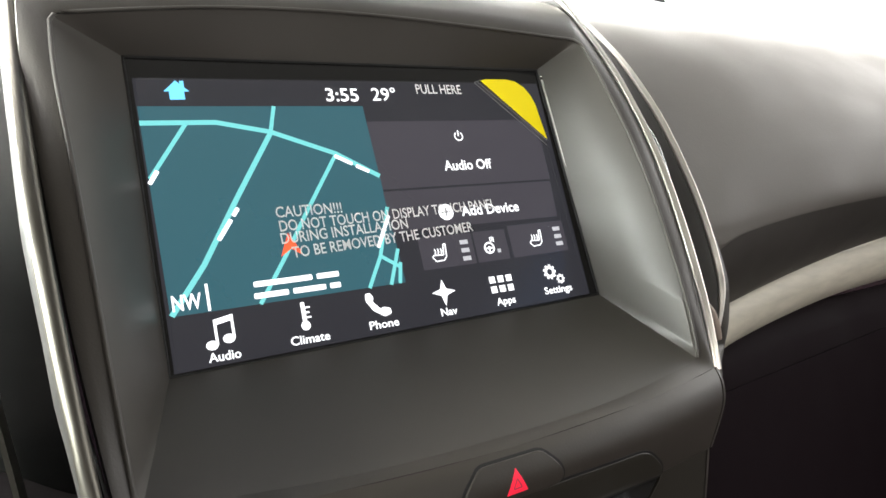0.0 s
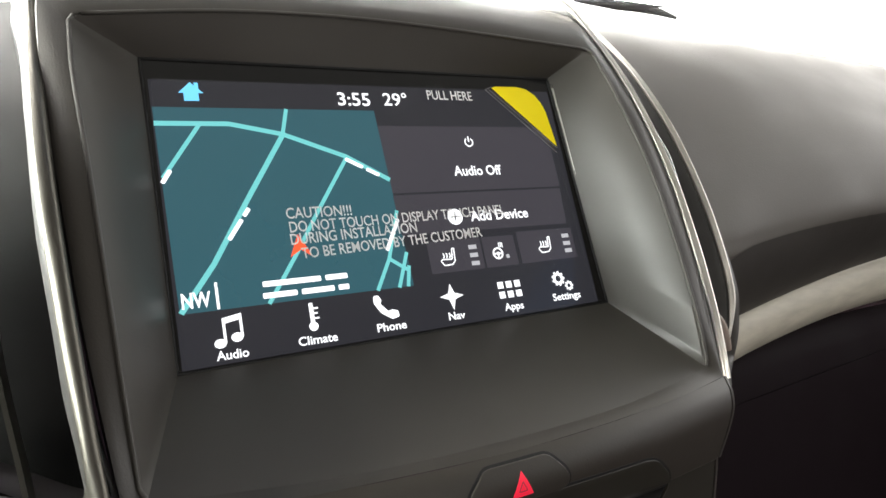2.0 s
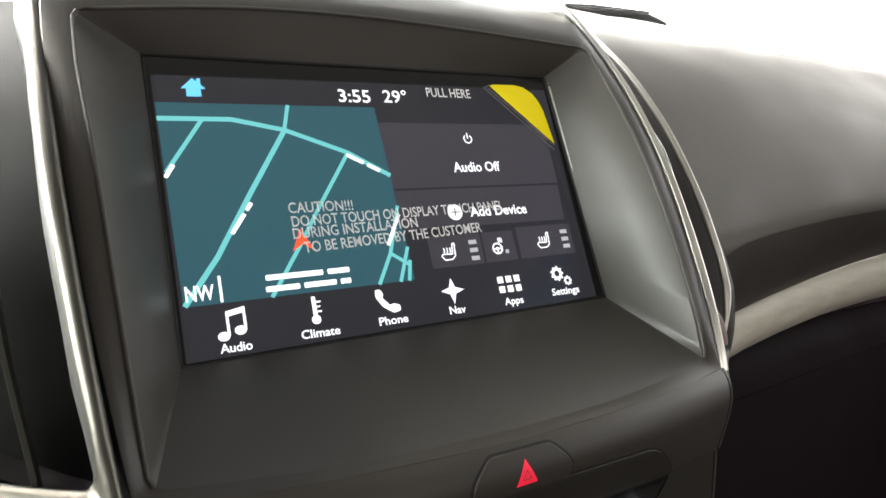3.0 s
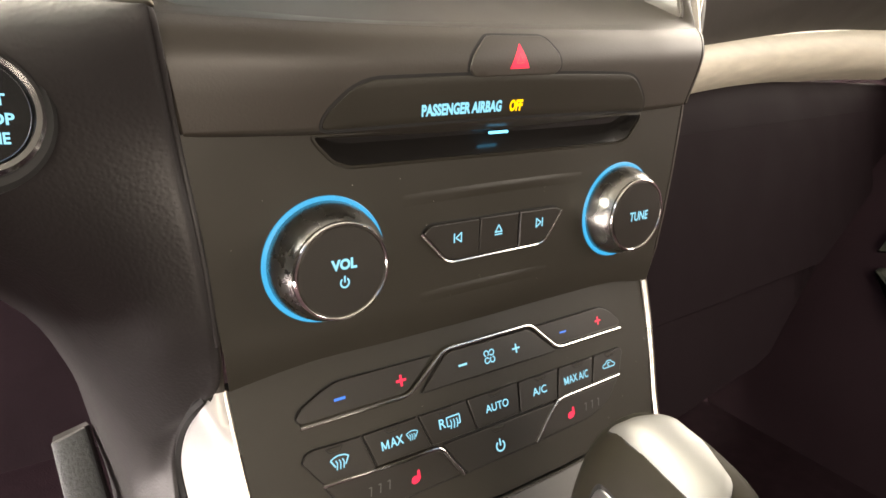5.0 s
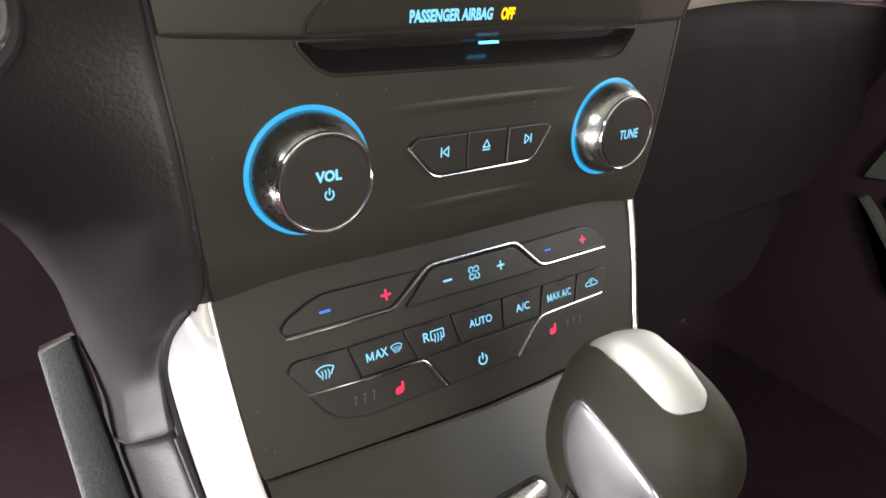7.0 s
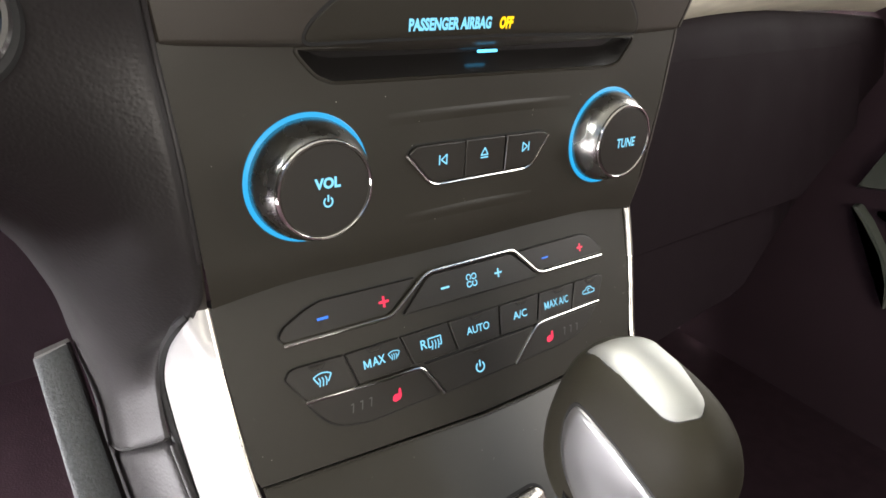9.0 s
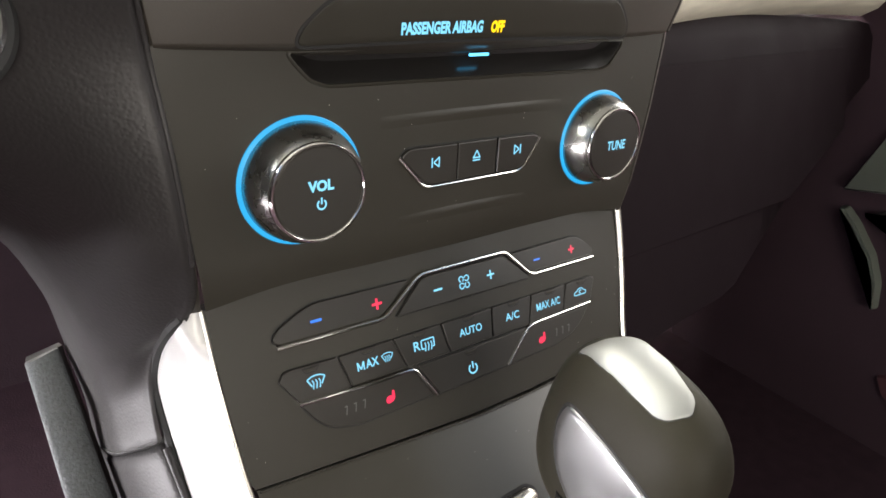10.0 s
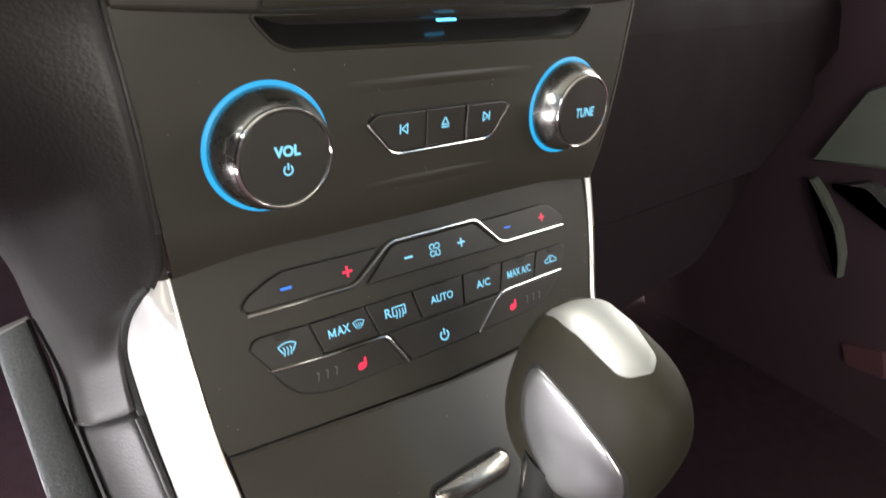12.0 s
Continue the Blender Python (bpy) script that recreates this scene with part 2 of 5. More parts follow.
def prism(poly, surf, bottom, top, round_edge=0.0):
    """A plate of outline poly on a panel, from height bottom to top, with a chamfered rim."""
    bm = bmesh.new()
    rings = [(poly, bottom), (poly, top - round_edge)]
    if round_edge > 0:
        rings.append((inset_poly(poly, round_edge * 0.35), top - round_edge * 0.3))
        rings.append((inset_poly(poly, round_edge), top))
    vs = [[bm.verts.new(surf(x, z, h)) for x, z in pl] for pl, h in rings]
    k = len(poly)
    cx, cz = sum(p[0] for p in poly) / k, sum(p[1] for p in poly) / k
    for a, b in zip(vs, vs[1:]):
        for i in range(k):
            bm.faces.new((a[i], a[(i + 1) % k], b[(i + 1) % k], b[i]))
    mid = bm.verts.new(surf(cx, cz, top))
    tops = [bm.faces.new((vs[-1][i], vs[-1][(i + 1) % k], mid)) for i in range(k)]
    bmesh.ops.recalc_face_normals(bm, faces=bm.faces)
    # the rim must face the viewer: the top face's normal points out of the panel
    facing = sum((f.normal * f.calc_area() for f in tops), Vector())
    if facing.dot(surf(cx, cz, 1) - surf(cx, cz, 0)) < 0:
        bmesh.ops.reverse_faces(bm, faces=bm.faces)
    return bm


def bowed_plate(poly, surf, bottom, top, edge=0.4, n=48):
    """A plate that follows a curved panel, cut into upright columns."""
    x0, x1 = min(p[0] for p in poly) + 0.05, max(p[0] for p in poly) - 0.05
    rows = []
    for i in range(n + 1):
        x = x0 + (x1 - x0) * (0.5 - 0.5 * math.cos(math.pi * i / n))
        zs = []
        for (ax, az), (bx, bz) in zip(poly, poly[1:] + poly[:1]):
            if (ax - x) * (bx - x) < 0:
                zs.append(az + (bz - az) * (x - ax) / (bx - ax))
        lo, hi = min(zs), max(zs)
        e = min(edge, (hi - lo) * 0.3)
        drop = edge if i in (0, n) else 0.0
        row = [surf(x, lo, bottom), surf(x, lo, top - edge), surf(x, lo + e * 0.4, top - edge * 0.3 - drop * 0.5)]
        row += [surf(x, lo + e + (hi - lo - 2 * e) * k / 6, top - drop * 0.5) for k in range(7)]
        row += [surf(x, hi - e * 0.4, top - edge * 0.3 - drop * 0.5), surf(x, hi, top - edge), surf(x, hi, bottom)]
        rows.append(row)
    return loft(rows, True, True)


def plate_with_holes(outer, holes, surf, depth):
    """A panel face with real openings and edges that run depth inwards."""
    bm = bmesh.new()
    loops = []
    for poly in (outer, *holes):
        vs = [bm.verts.new(surf(x, z, 0)) for x, z in poly]
        es = [bm.edges.new((vs[i - 1], vs[i])) for i in range(len(vs))]
        loops.append((vs, es))
    bmesh.ops.triangle_fill(bm, edges=[e for _, es in loops for e in es], use_beauty=True)
    for (vs, _), poly in zip(loops, (outer, *holes)):
        back = [bm.verts.new(surf(x, z, -depth)) for x, z in poly]
        for i in range(len(vs)):
            bm.faces.new((vs[i - 1], vs[i], back[i], back[i - 1]))
    bmesh.ops.recalc_face_normals(bm, faces=bm.faces)
    return bm


def strip(path, surf, width, bottom, top):
    """A bar with a domed section along a polyline on a panel."""
    rows = []
    k = len(path)
    for i in range(k):
        p = Vector(path[i])
        d = (Vector(path[min(i + 1, k - 1)]) - Vector(path[max(i - 1, 0)])).normalized()
        n = Vector((-d.y, d.x))
        row = []
        for u, h in ((-0.5, bottom), (-0.5, bottom + (top - bottom) * 0.55), (-0.28, bottom + (top - bottom) * 0.92), (0, top), (0.28, bottom + (top - bottom) * 0.92), (0.5, bottom + (top - bottom) * 0.55), (0.5, bottom)):
            q = p + n * (u * width)
            row.append(surf(q.x, q.y, h))
        rows.append(row)
    return loft(rows, True, True)


def smooth_path(pts, r=2.0, n=5):
    """Round the inner corners of an open polyline."""
    out = [tuple(pts[0])]
    for i in range(1, len(pts) - 1):
        p, a, b = Vector(pts[i]), Vector(pts[i - 1]), Vector(pts[i + 1])
        p0 = p + (a - p).normalized() * min(r, (a - p).length * 0.45)
        p1 = p + (b - p).normalized() * min(r, (b - p).length * 0.45)
        for s in range(n + 1):
            t = s / n
            out.append(tuple(p0 * (1 - t) ** 2 + p * 2 * t * (1 - t) + p1 * t * t))
    out.append(tuple(pts[-1]))
    return out


def lathe(profile, centre, axis, up, seg=64):
    """Turn (radius, height) pairs round an axis."""
    ax = Vector(axis).normalized()
    u = (Vector(up) - ax * Vector(up).dot(ax)).normalized()
    v = ax.cross(u)
    c = Vector(centre)
    rows = []
    for r, h in profile:
        rows.append([c + ax * h + (u * math.cos(2 * math.pi * i / seg) + v * math.sin(2 * math.pi * i / seg)) * r for i in range(seg)])
    bm = loft(rows, True)
    if profile[-1][0] > 0.01:
        bm.verts.ensure_lookup_table()
        bm.faces.new(bm.verts[-seg:])
    bmesh.ops.recalc_face_normals(bm, faces=bm.faces)
    return bm


def tube(path, radius, seg=10):
    """A round bar along a 3D path; radius may be a list."""
    k = len(path)
    rad = radius if isinstance(radius, (list, tuple)) else [radius] * k
    rows = []
    for i in range(k):
        d = (Vector(path[min(i + 1, k - 1)]) - Vector(path[max(i - 1, 0)])).normalized()
        ref = Vector((1, 0, 0)) if abs(d.x) < 0.8 else Vector((0, 0, 1))
        u = d.cross(ref).normalized()
        v = d.cross(u)
        rows.append([Vector(path[i]) + (u * math.cos(2 * math.pi * j / seg) + v * math.sin(2 * math.pi * j / seg)) * rad[i] for j in range(seg)])
    return loft(rows, True, True)


def spline(pts, n=8):
    """A smooth curve through 3D points."""
    P = [Vector(p) for p in pts]
    out = []
    for i in range(len(P) - 1):
        p0, p1, p2, p3 = P[max(i - 1, 0)], P[i], P[i + 1], P[min(i + 2, len(P) - 1)]
        for s in range(n):
            t = s / n
            out.append(0.5 * ((2 * p1) + (p2 - p0) * t + (2 * p0 - 5 * p1 + 4 * p2 - p3) * t * t + (3 * p1 - p0 - 3 * p2 + p3) * t ** 3))
    out.append(P[-1])
    return out


def text_mesh(body, height, bold=0.0, width=1.0, shear=0.0, align="CENTER"):
    """Flat letters as (u, v) points and faces, cap height in millimetres."""
    cu = bpy.data.curves.new("letters", "FONT")
    cu.body, cu.align_x, cu.align_y = body, align, "CENTER"
    cu.size, cu.offset, cu.shear, cu.resolution_u = 1.0, bold, shear, 3
    ob = bpy.data.objects.new("letters", cu)
    scene.collection.objects.link(ob)
    me = bpy.data.meshes.new_from_object(ob.evaluated_get(bpy.context.evaluated_depsgraph_get()))
    bpy.data.objects.remove(ob)
    bpy.data.curves.remove(cu)
    k = height / 0.69
    vs = [(v.co.x * k * width, v.co.y * k) for v in me.vertices]
    fs = [tuple(p.vertices) for p in me.polygons]
    bpy.data.meshes.remove(me)
    return vs, fs


def text(name, body, x, z, height, surf, off, mat, parent, bold=0.0, width=1.0, shear=0.0, turn=0.0, align="CENTER", fit=None):
    """Letters laid on a panel; fit: the whole width in millimetres."""
    vs, fs = text_mesh(body, height, bold, width, shear, align)
    if fit:
        w = max(v[0] for v in vs) - min(v[0] for v in vs)
        vs = [(a * fit / w, b) for a, b in vs]
    c, s = math.cos(radians(turn)), math.sin(radians(turn))
    bm = bmesh.new()
    bv = [bm.verts.new(surf(x + a * c - b * s, z + a * s + b * c, off)) for a, b in vs]
    for f in fs:
        try:
            bm.faces.new([bv[i] for i in f])
        except ValueError:
            pass
    return part(name, bm, mat, parent, smooth=0)


def flat(name, poly, surf, off, mat, parent, thick=0.06, label=""):
    return part(name, prism(poly, surf, off - thick, off), mat, parent, label, smooth=0)


def circle(x, z, r, n=24, a0=0.0, a1=360.0, rz=None):
    m = n if a1 - a0 >= 360 else n + 1
    return [(x + r * math.cos(radians(a0 + (a1 - a0) * i / n)), z + (rz or r) * math.sin(radians(a0 + (a1 - a0) * i / n))) for i in range(m)]


def ring_arc(x, z, r0, r1, a0, a1, n=24):
    return circle(x, z, r1, n, a0, a1) + list(reversed(circle(x, z, r0, n, a0, a1))) if a1 - a0 < 360 else None


def line_poly(x0, z0, x1, z1, w):
    d = Vector((x1 - x0, z1 - z0)).normalized()
    n = Vector((-d.y, d.x)) * (w / 2)
    return [(x0 + n.x, z0 + n.y), (x0 - n.x, z0 - n.y), (x1 - n.x, z1 - n.y), (x1 + n.x, z1 + n.y)]


def box(x0, x1, z0, z1):
    return [(x0, z0), (x1, z0), (x1, z1), (x0, z1)]


def polys(list_of_polys, surf, bottom, top):
    """Several outlines that make up one printed symbol."""
    bm = bmesh.new()
    for poly in list_of_polys:
        lo = [bm.verts.new(surf(x, z, bottom)) for x, z in poly]
        hi = [bm.verts.new(surf(x, z, top)) for x, z in poly]
        k = len(poly)
        bm.faces.new(hi)
        for i in range(k):
            bm.faces.new((lo[i - 1], lo[i], hi[i], hi[i - 1]))
    bmesh.ops.recalc_face_normals(bm, faces=bm.faces)
    return bm


def symbol(name, list_of_polys, surf, off, mat, parent, label=""):
    return part(name, polys(list_of_polys, surf, off - 0.05, off), mat, parent, label, smooth=0)


def plus_polys(x, z, r, w):
    return [box(x - r, x + r, z - w / 2, z + w / 2), box(x - w / 2, x + w / 2, z + w / 2, z + r), box(x - w / 2, x + w / 2, z - r, z - w / 2)]


def power_polys(x, z, r, w):
    return [ring_arc(x, z, r - w, r, 125, 415, 28), box(x - w / 2, x + w / 2, z + r * 0.05, z + r * 1.25)]


# ---------------------------------------------------------------- car shell and surroundings
def slab(name, corners, thick, mat, label, category="wall"):
    """A flat structure piece from four corners in metres, with thickness along its normal."""
    P = [Vector(c) for c in corners]
    n = (P[1] - P[0]).cross(P[3] - P[0]).normalized() * thick
    bm = bmesh.new()
    a = [bm.verts.new(p) for p in P]
    b = [bm.verts.new(p + n) for p in P]
    bm.faces.new(a)
    bm.faces.new(list(reversed(b)))
    for i in range(4):
        bm.faces.new((a[i - 1], a[i], b[i], b[i - 1]))
    bmesh.ops.recalc_face_normals(bm, faces=bm.faces)
    me = bpy.data.meshes.new(name)
    bm.to_mesh(me)
    bm.free()
    me.materials.append(mat)
    return tagged(new(name, me), label, category, kind="structure")


slab("ground", [(-60, -60, 0), (60, -60, 0), (60, 60, 0), (-60, 60, 0)], -0.05, GROUNDM, "pale concrete ground outside the car", "ground")
bm = bmesh.new()
ringv = []
for i in range(25):
    a = radians(5 + 170 * i / 24)
    ringv.append([bm.verts.new((9 * math.cos(a), 9 * math.sin(a), z)) for z in (0.0, 2.5, 6.0, 9.0)])
for a, b in zip(ringv, ringv[1:]):
    for j in range(3):
        bm.faces.new((a[j], a[j + 1], b[j + 1], b[j]))
me = bpy.data.meshes.new("backdrop")
bm.to_mesh(me)
bm.free()
me.materials.append(SKYGLOW)
tagged(new("backdrop", me), "bright white overcast distance outside the windows", "backdrop", kind="structure")
slab("floor", [(-0.95, -2.0, 0.42), (0.95, -2.0, 0.42), (0.95, 0.55, 0.42), (-0.95, 0.55, 0.42)], -0.04, CARPET, "dark carpeted car floor", "floor")
slab("wall_front", [(-0.95, 0.55, 0.38), (0.95, 0.55, 0.38), (0.95, 0.62, 0.98), (-0.95, 0.62, 0.98)], 0.03, FIREWALL, "dark carpeted bulkhead behind the footwells", "wall")
slab("wall_instrument", [(-0.90, 0.05, 0.80), (-0.235, 0.05, 0.80), (-0.235, 0.03, 1.03), (-0.90, 0.03, 1.03)], -0.55, DARK, "plain dark driver side of the dashboard", "dashboard")
# unseen block, added to keep the driver-side light off the upper knee panel
slab("wall_light_block", [(-0.90, -0.18, 0.779), (-0.27, -0.18, 0.779), (-0.27, -0.18, 0.985), (-0.90, -0.18, 0.985)], -0.21, DARK, "unseen dark block added to shade the upper knee panel", "dashboard")
slab("ceiling", [(-0.80, -2.0, 1.62), (0.80, -2.0, 1.62), (0.80, -0.05, 1.60), (-0.80, -0.05, 1.60)], 0.03, HEADLINER, "dark grey fabric car headliner", "ceiling")
for side_name, s in (("driver", -1), ("passenger", 1)):
    top = 0.99 if s > 0 else 0.44
    slab("wall_" + side_name, [(s * 0.92, -2.0, 0.40), (s * 0.92, 0.60, 0.40), (s * 0.92, 0.60, top), (s * 0.92, -2.0, top)], 0.05 * s, DARK, "dark door trim below the side window" if s > 0 else "dark door sill at the open driver door", "wall")
    slab("roof_rail_" + side_name, [(s * 0.80, 0.0, 1.54), (s * 0.80, -2.0, 1.54), (s * 0.80, -2.0, 1.62), (s * 0.80, 0.0, 1.62)], 0.03 * s, HEADLINER, "dark grey roof rail over the side window", "trim")
# unseen rear side walls, added to shut out light from behind
for s in (-1, 1):
    slab("wall_rear_side", [(s * 0.92, -2.0, 0.40), (s * 0.92, -0.85, 0.40), (s * 0.82, -0.85, 1.62 if s < 0 else 0.98), (s * 0.82, -2.0, 1.62 if s < 0 else 0.98)], 0.03 * s, DARK, "unseen dark wall at the rear side of the cabin, added to block light", "wall")
slab("wall_tunnel", [(-0.084, 0.50, 0.42), (0.084, 0.50, 0.42), (0.084, -0.75, 0.42), (-0.084, -0.75, 0.42)], -0.20, CARPET, "dark carpeted tunnel under the console", "floor")
slab("wall_console_front", [(-0.075, -0.088, 0.44), (0.075, -0.088, 0.44), (0.075, -0.034, 0.44), (-0.075, -0.034, 0.44)], 0.295, CARPET, "dark body of the console under its cover", "wall")
# hidden slab, added to stop windscreen light reaching the footwells
slab("wall_cowl", [(-0.95, 0.47, 1.045), (0.95, 0.47, 1.045), (0.95, 0.66, 0.975), (-0.95, 0.66, 0.975)], -0.02, DARK, "hidden dark cowl behind the dashboard, added to keep light out of the footwells", "wall")
# closed up to the ceiling so that only the rear lamp lights from behind
slab("wall_rear", [(-0.95, -2.0, 0.40), (0.95, -2.0, 0.40), (0.95, -2.0, 1.62), (-0.95, -2.0, 1.62)], -0.04, DARK, "unseen dark rear wall of the cabin, added to block light", "wall")


slab("wall_console", [(-0.078, -0.03, 0.44), (0.078, -0.03, 0.44), (0.078, 0.52, 0.44), (-0.078, 0.52, 0.44)], 0.42, CARPET, "dark body of the console behind its panels", "wall")
pane = slab("window_1", [(-1.05, 0.86, 1.04), (1.05, 0.86, 1.04), (0.95, 0.10, 1.62), (-0.95, 0.10, 1.62)], -0.006, PANE, "clear sloping windscreen", "window")
pane.visible_shadow = False
wiper = thing("windscreen_wiper", "black wiper arm lying on the windscreen", "wiper", at=Matrix.Identity(4))
for pts, r in ((((574, 603, 1246), (661, 603, 1246), (735, 604, 1245), (804, 612, 1239)), [3, 9, 8, 2]), (((680, 598, 1250), (733, 597, 1251), (829, 578, 1266)), [3, 5, 2])):
    rr = []
    c = spline(pts, 6)
    for i in range(len(c)):
        f = i / (len(c) - 1) * (len(r) - 1)
        j = min(int(f), len(r) - 2)
        rr.append(r[j] + (r[j + 1] - r[j]) * (f - j))
    part("arm", tube(c, rr, 8), GROOVE, wiper)


# ---------------------------------------------------------------- centre stack
def side_curve(pts, n):
    """n points at even steps along a smooth curve, without its last point."""
    c = spline(pts, 12)
    run = [0.0]
    for p, q in zip(c, c[1:]):
        run.append(run[-1] + (q - p).length)
    out, k = [], 0
    for i in range(n):
        d = run[-1] * i / n
        while run[k + 1] < d:
            k += 1
        out.append(c[k].lerp(c[k + 1], (d - run[k]) / max(run[k + 1] - run[k], 1e-9)))
    return out


def ring4(top, right, bottom, left, n=56, soften=4):
    r = side_curve(top, n) + side_curve(right, n) + side_curve(bottom, n) + side_curve(left, n)
    for _ in range(soften):
        r = [r[i] * 0.5 + (r[i - 1] + r[(i + 1) % len(r)]) * 0.25 for i in range(len(r))]
    return r


GLASS = ring4([(-91, 0.6, 60), (90.5, 0.6, 60)], [(90.5, 0.6, 60), (92.5, 0.6, -52)], [(92.5, 0.6, -52), (-90, 0.6, -54.5)],
              [(-90, 0.6, -54.5), (-91, 0.6, 60)], soften=0)
MOUTH = ring4([(-111, -12, 66), (-55, -10.5, 73.5), (10, -10.5, 74.5), (104, -14.5, 66.5)],
              [(104, -14.5, 66.5), (107.0, -15.5, 62), (106.8, -22, 38), (106.7, -27.6, 13), (106.1, -31.5, -12), (104.9, -34, -38), (103.0, -36, -66), (100.8, -36, -87)],
              [(100.8, -36, -87), (52, -41, -92.5), (0, -44, -94), (-52, -41, -93), (-104, -36, -88)],
              [(-104, -36, -88), (-106, -35, -53), (-109, -31, 5), (-111, -22, 40), (-111, -12, 66)], soften=1)


def outward(ring_, d, dy):
    """Move a ring round the display outwards by d and forwards by dy."""
    out = []
    k = len(ring_)
    for i in range(k):
        t_ = ring_[(i + 1) % k] - ring_[i - 1]
        n_ = Vector((-t_.z, 0, t_.x)).normalized()
        if n_.dot(Vector((ring_[i].x / 100, 0, ring_[i].z / 70))) < 0:
            n_ = -n_
        out.append(ring_[i] + n_ * d + Vector((0, dy, 0)))
    return out


RIM = outward(MOUTH, 1.1, -1.0)
RIM2 = outward(MOUTH, 2.3, -1.1)
EDGE_TOP = [(-120.5, -6, 84), (-60, -3, 91), (0, -2, 93), (60, -3, 92), (115, -5, 88)]
EDGE_LOW = [(105.5, -39.6, -92.6), (80, -43.5, -95.2), (55, -46.1, -96.9), (0, -48.5, -98.5), (-55, -46.1, -96.9), (-80, -43.5, -95.2), (-109, -39.2, -92.35)]
EDGE_RIGHT = [(115, -5, 88), (117, -14.2, 62), (117.2, -23.4, 32), (116.4, -29.8, 0), (113.6, -34.6, -40), (109.6, -36.6, -72), (105.5, -39.6, -92.6)]
EDGE_LEFT = [(-109, -39.2, -92.35), (-111.5, -39, -72), (-115.0, -36, -40), (-118.0, -31, 0), (-120.4, -23, 32), (-120.9, -15, 62), (-120.5, -6, 84)]
EDGE = ring4(EDGE_TOP, EDGE_RIGHT, EDGE_LOW, EDGE_LEFT, soften=0)
MIDR = [RIM2[i] * 0.5 + EDGE[i] * 0.5 + Vector((0, -0.8, 0)) for i in range(len(EDGE))]
# along the bottom the recess rolls softly into the chin, with no lip
for i in range(106, 174):
    w = min(1.0, max(0.0, (min(i - 106, 174 - i)) / 12.0))
    RIM2[i] = RIM2[i].lerp(RIM[i] * 0.66 + EDGE[i] * 0.34 + Vector((0, -0.25, 0)), w)
    MIDR[i] = MIDR[i].lerp(RIM[i] * 0.32 + EDGE[i] * 0.68 + Vector((0, -0.2, 0)), w)

stack = thing("centre_stack", "dark grey plastic dashboard centre stack with a deep display recess", "dashboard")
part("display_recess", loft([GLASS, [g * 0.5 + m * 0.5 for g, m in zip(GLASS, MOUTH)], MOUTH, RIM], True), WALL, stack, "sloping walls round the display", smooth=28)
part("bezel", loft([RIM, RIM2, MIDR, EDGE], True), SOFT, stack, smooth=50)


def bead(path, r):
    """A thin round bead along a closed path."""
    rows_ = []
    n_ = len(path)
    for i in range(n_ + 1):
        d = (path[(i + 1) % n_] - path[i - 1 if i < n_ else n_ - 1]).normalized()
        u = d.cross(Vector((0, 1, 0))).normalized()
        v = d.cross(u)
        rows_.append([path[i % n_] + (u * math.cos(math.pi * j / 4) + v * math.sin(math.pi * j / 4)) * r for j in range(8)])
    return loft(rows_, True)


part("recess_edge", tube(RIM[168:] + RIM[:113], 0.75, 8), WALL, stack, "thin rounded edge of the recess", smooth=80)
# silver bead on the right only, for the highlight on the wall's inner bevel
part("glass_edge_highlight", tube([p + Vector((1.0, -1.1, 0)) for p in GLASS[58:111]], 0.45, 8), SATIN, stack, "thin silver bead standing in for the highlight beside the display glass", smooth=80)
part("glass_frame", bead(GLASS, 0.6), GROOVE, stack, "thin dark frame round the display glass", smooth=80)

# hood over the display, running back to the windscreen
hood_rows = []
for dy, dz, grow in ((0, 0, 0), (6, 9, 0), (18, 20, 1), (45, 34, 2), (110, 55, 6), (230, 88, 10), (430, 130, 10)):
    hood_rows.append([Vector((p[0] + (grow if p[0] > 0 else -grow), p[1] + dy, p[2] + dz)) for p in spline(EDGE_TOP, 6)])
part("hood", loft(hood_rows), SOFT, stack, smooth=60)

CHIN = [(-98.5, -48.5), (-103, -50.2), (-109, -49.6), (-115, -46.2), (-121, -41.8), (-125.2, -38.6)]
CHIN_LINE = spline([(0, y, z) for z, y in CHIN], 5)


def chin_at(x, zc):
    """Front of the chin under the display: bowed across, rolled over at its top."""
    q = (x / 104.0) ** 2
    for p0, p1 in zip(CHIN_LINE, CHIN_LINE[1:]):
        if zc >= p1.z or p1 is CHIN_LINE[-1]:
            t = (zc - p0.z) / (p1.z - p0.z)
            break
    k = min(1.0, max(0.0, (-98.5 - zc) / 26.7))
    return Vector((x, p0.y + (p1.y - p0.y) * t + (8.5 - 2.5 * k) * q, zc + (5.6 - 2.3 * k) * q))


def chin_surf(x, z, off=0.0):
    zc = z
    for _ in range(4):
        zc = z - (chin_at(x, zc).z - zc)
    p = chin_at(x, zc)
    n = (chin_at(x + 1, zc) - chin_at(x - 1, zc)).cross(chin_at(x, zc + 0.6) - chin_at(x, zc - 0.6)).normalized()
    if n.y > 0:
        n = -n
    return p + n * off


chin_rows = []
for p in CHIN_LINE:
    k = min(1.0, max(0.0, (-98.5 - p.z) / 26.7))
    row = []
    for i in range(41):
        x = (i / 20 - 1) * (109 - 5.0 * k if i < 20 else 105.5 - 8.3 * k)
        q = (x / 104.0) ** 2
        row.append(Vector((x, p.y + (8.5 - 2.5 * k) * q, p.z + (5.6 - 2.3 * k) * q)))
    chin_rows.append(row)
chin_rows.append([p + Vector((0, 1.5, -0.6)) for p in chin_rows[-1]])
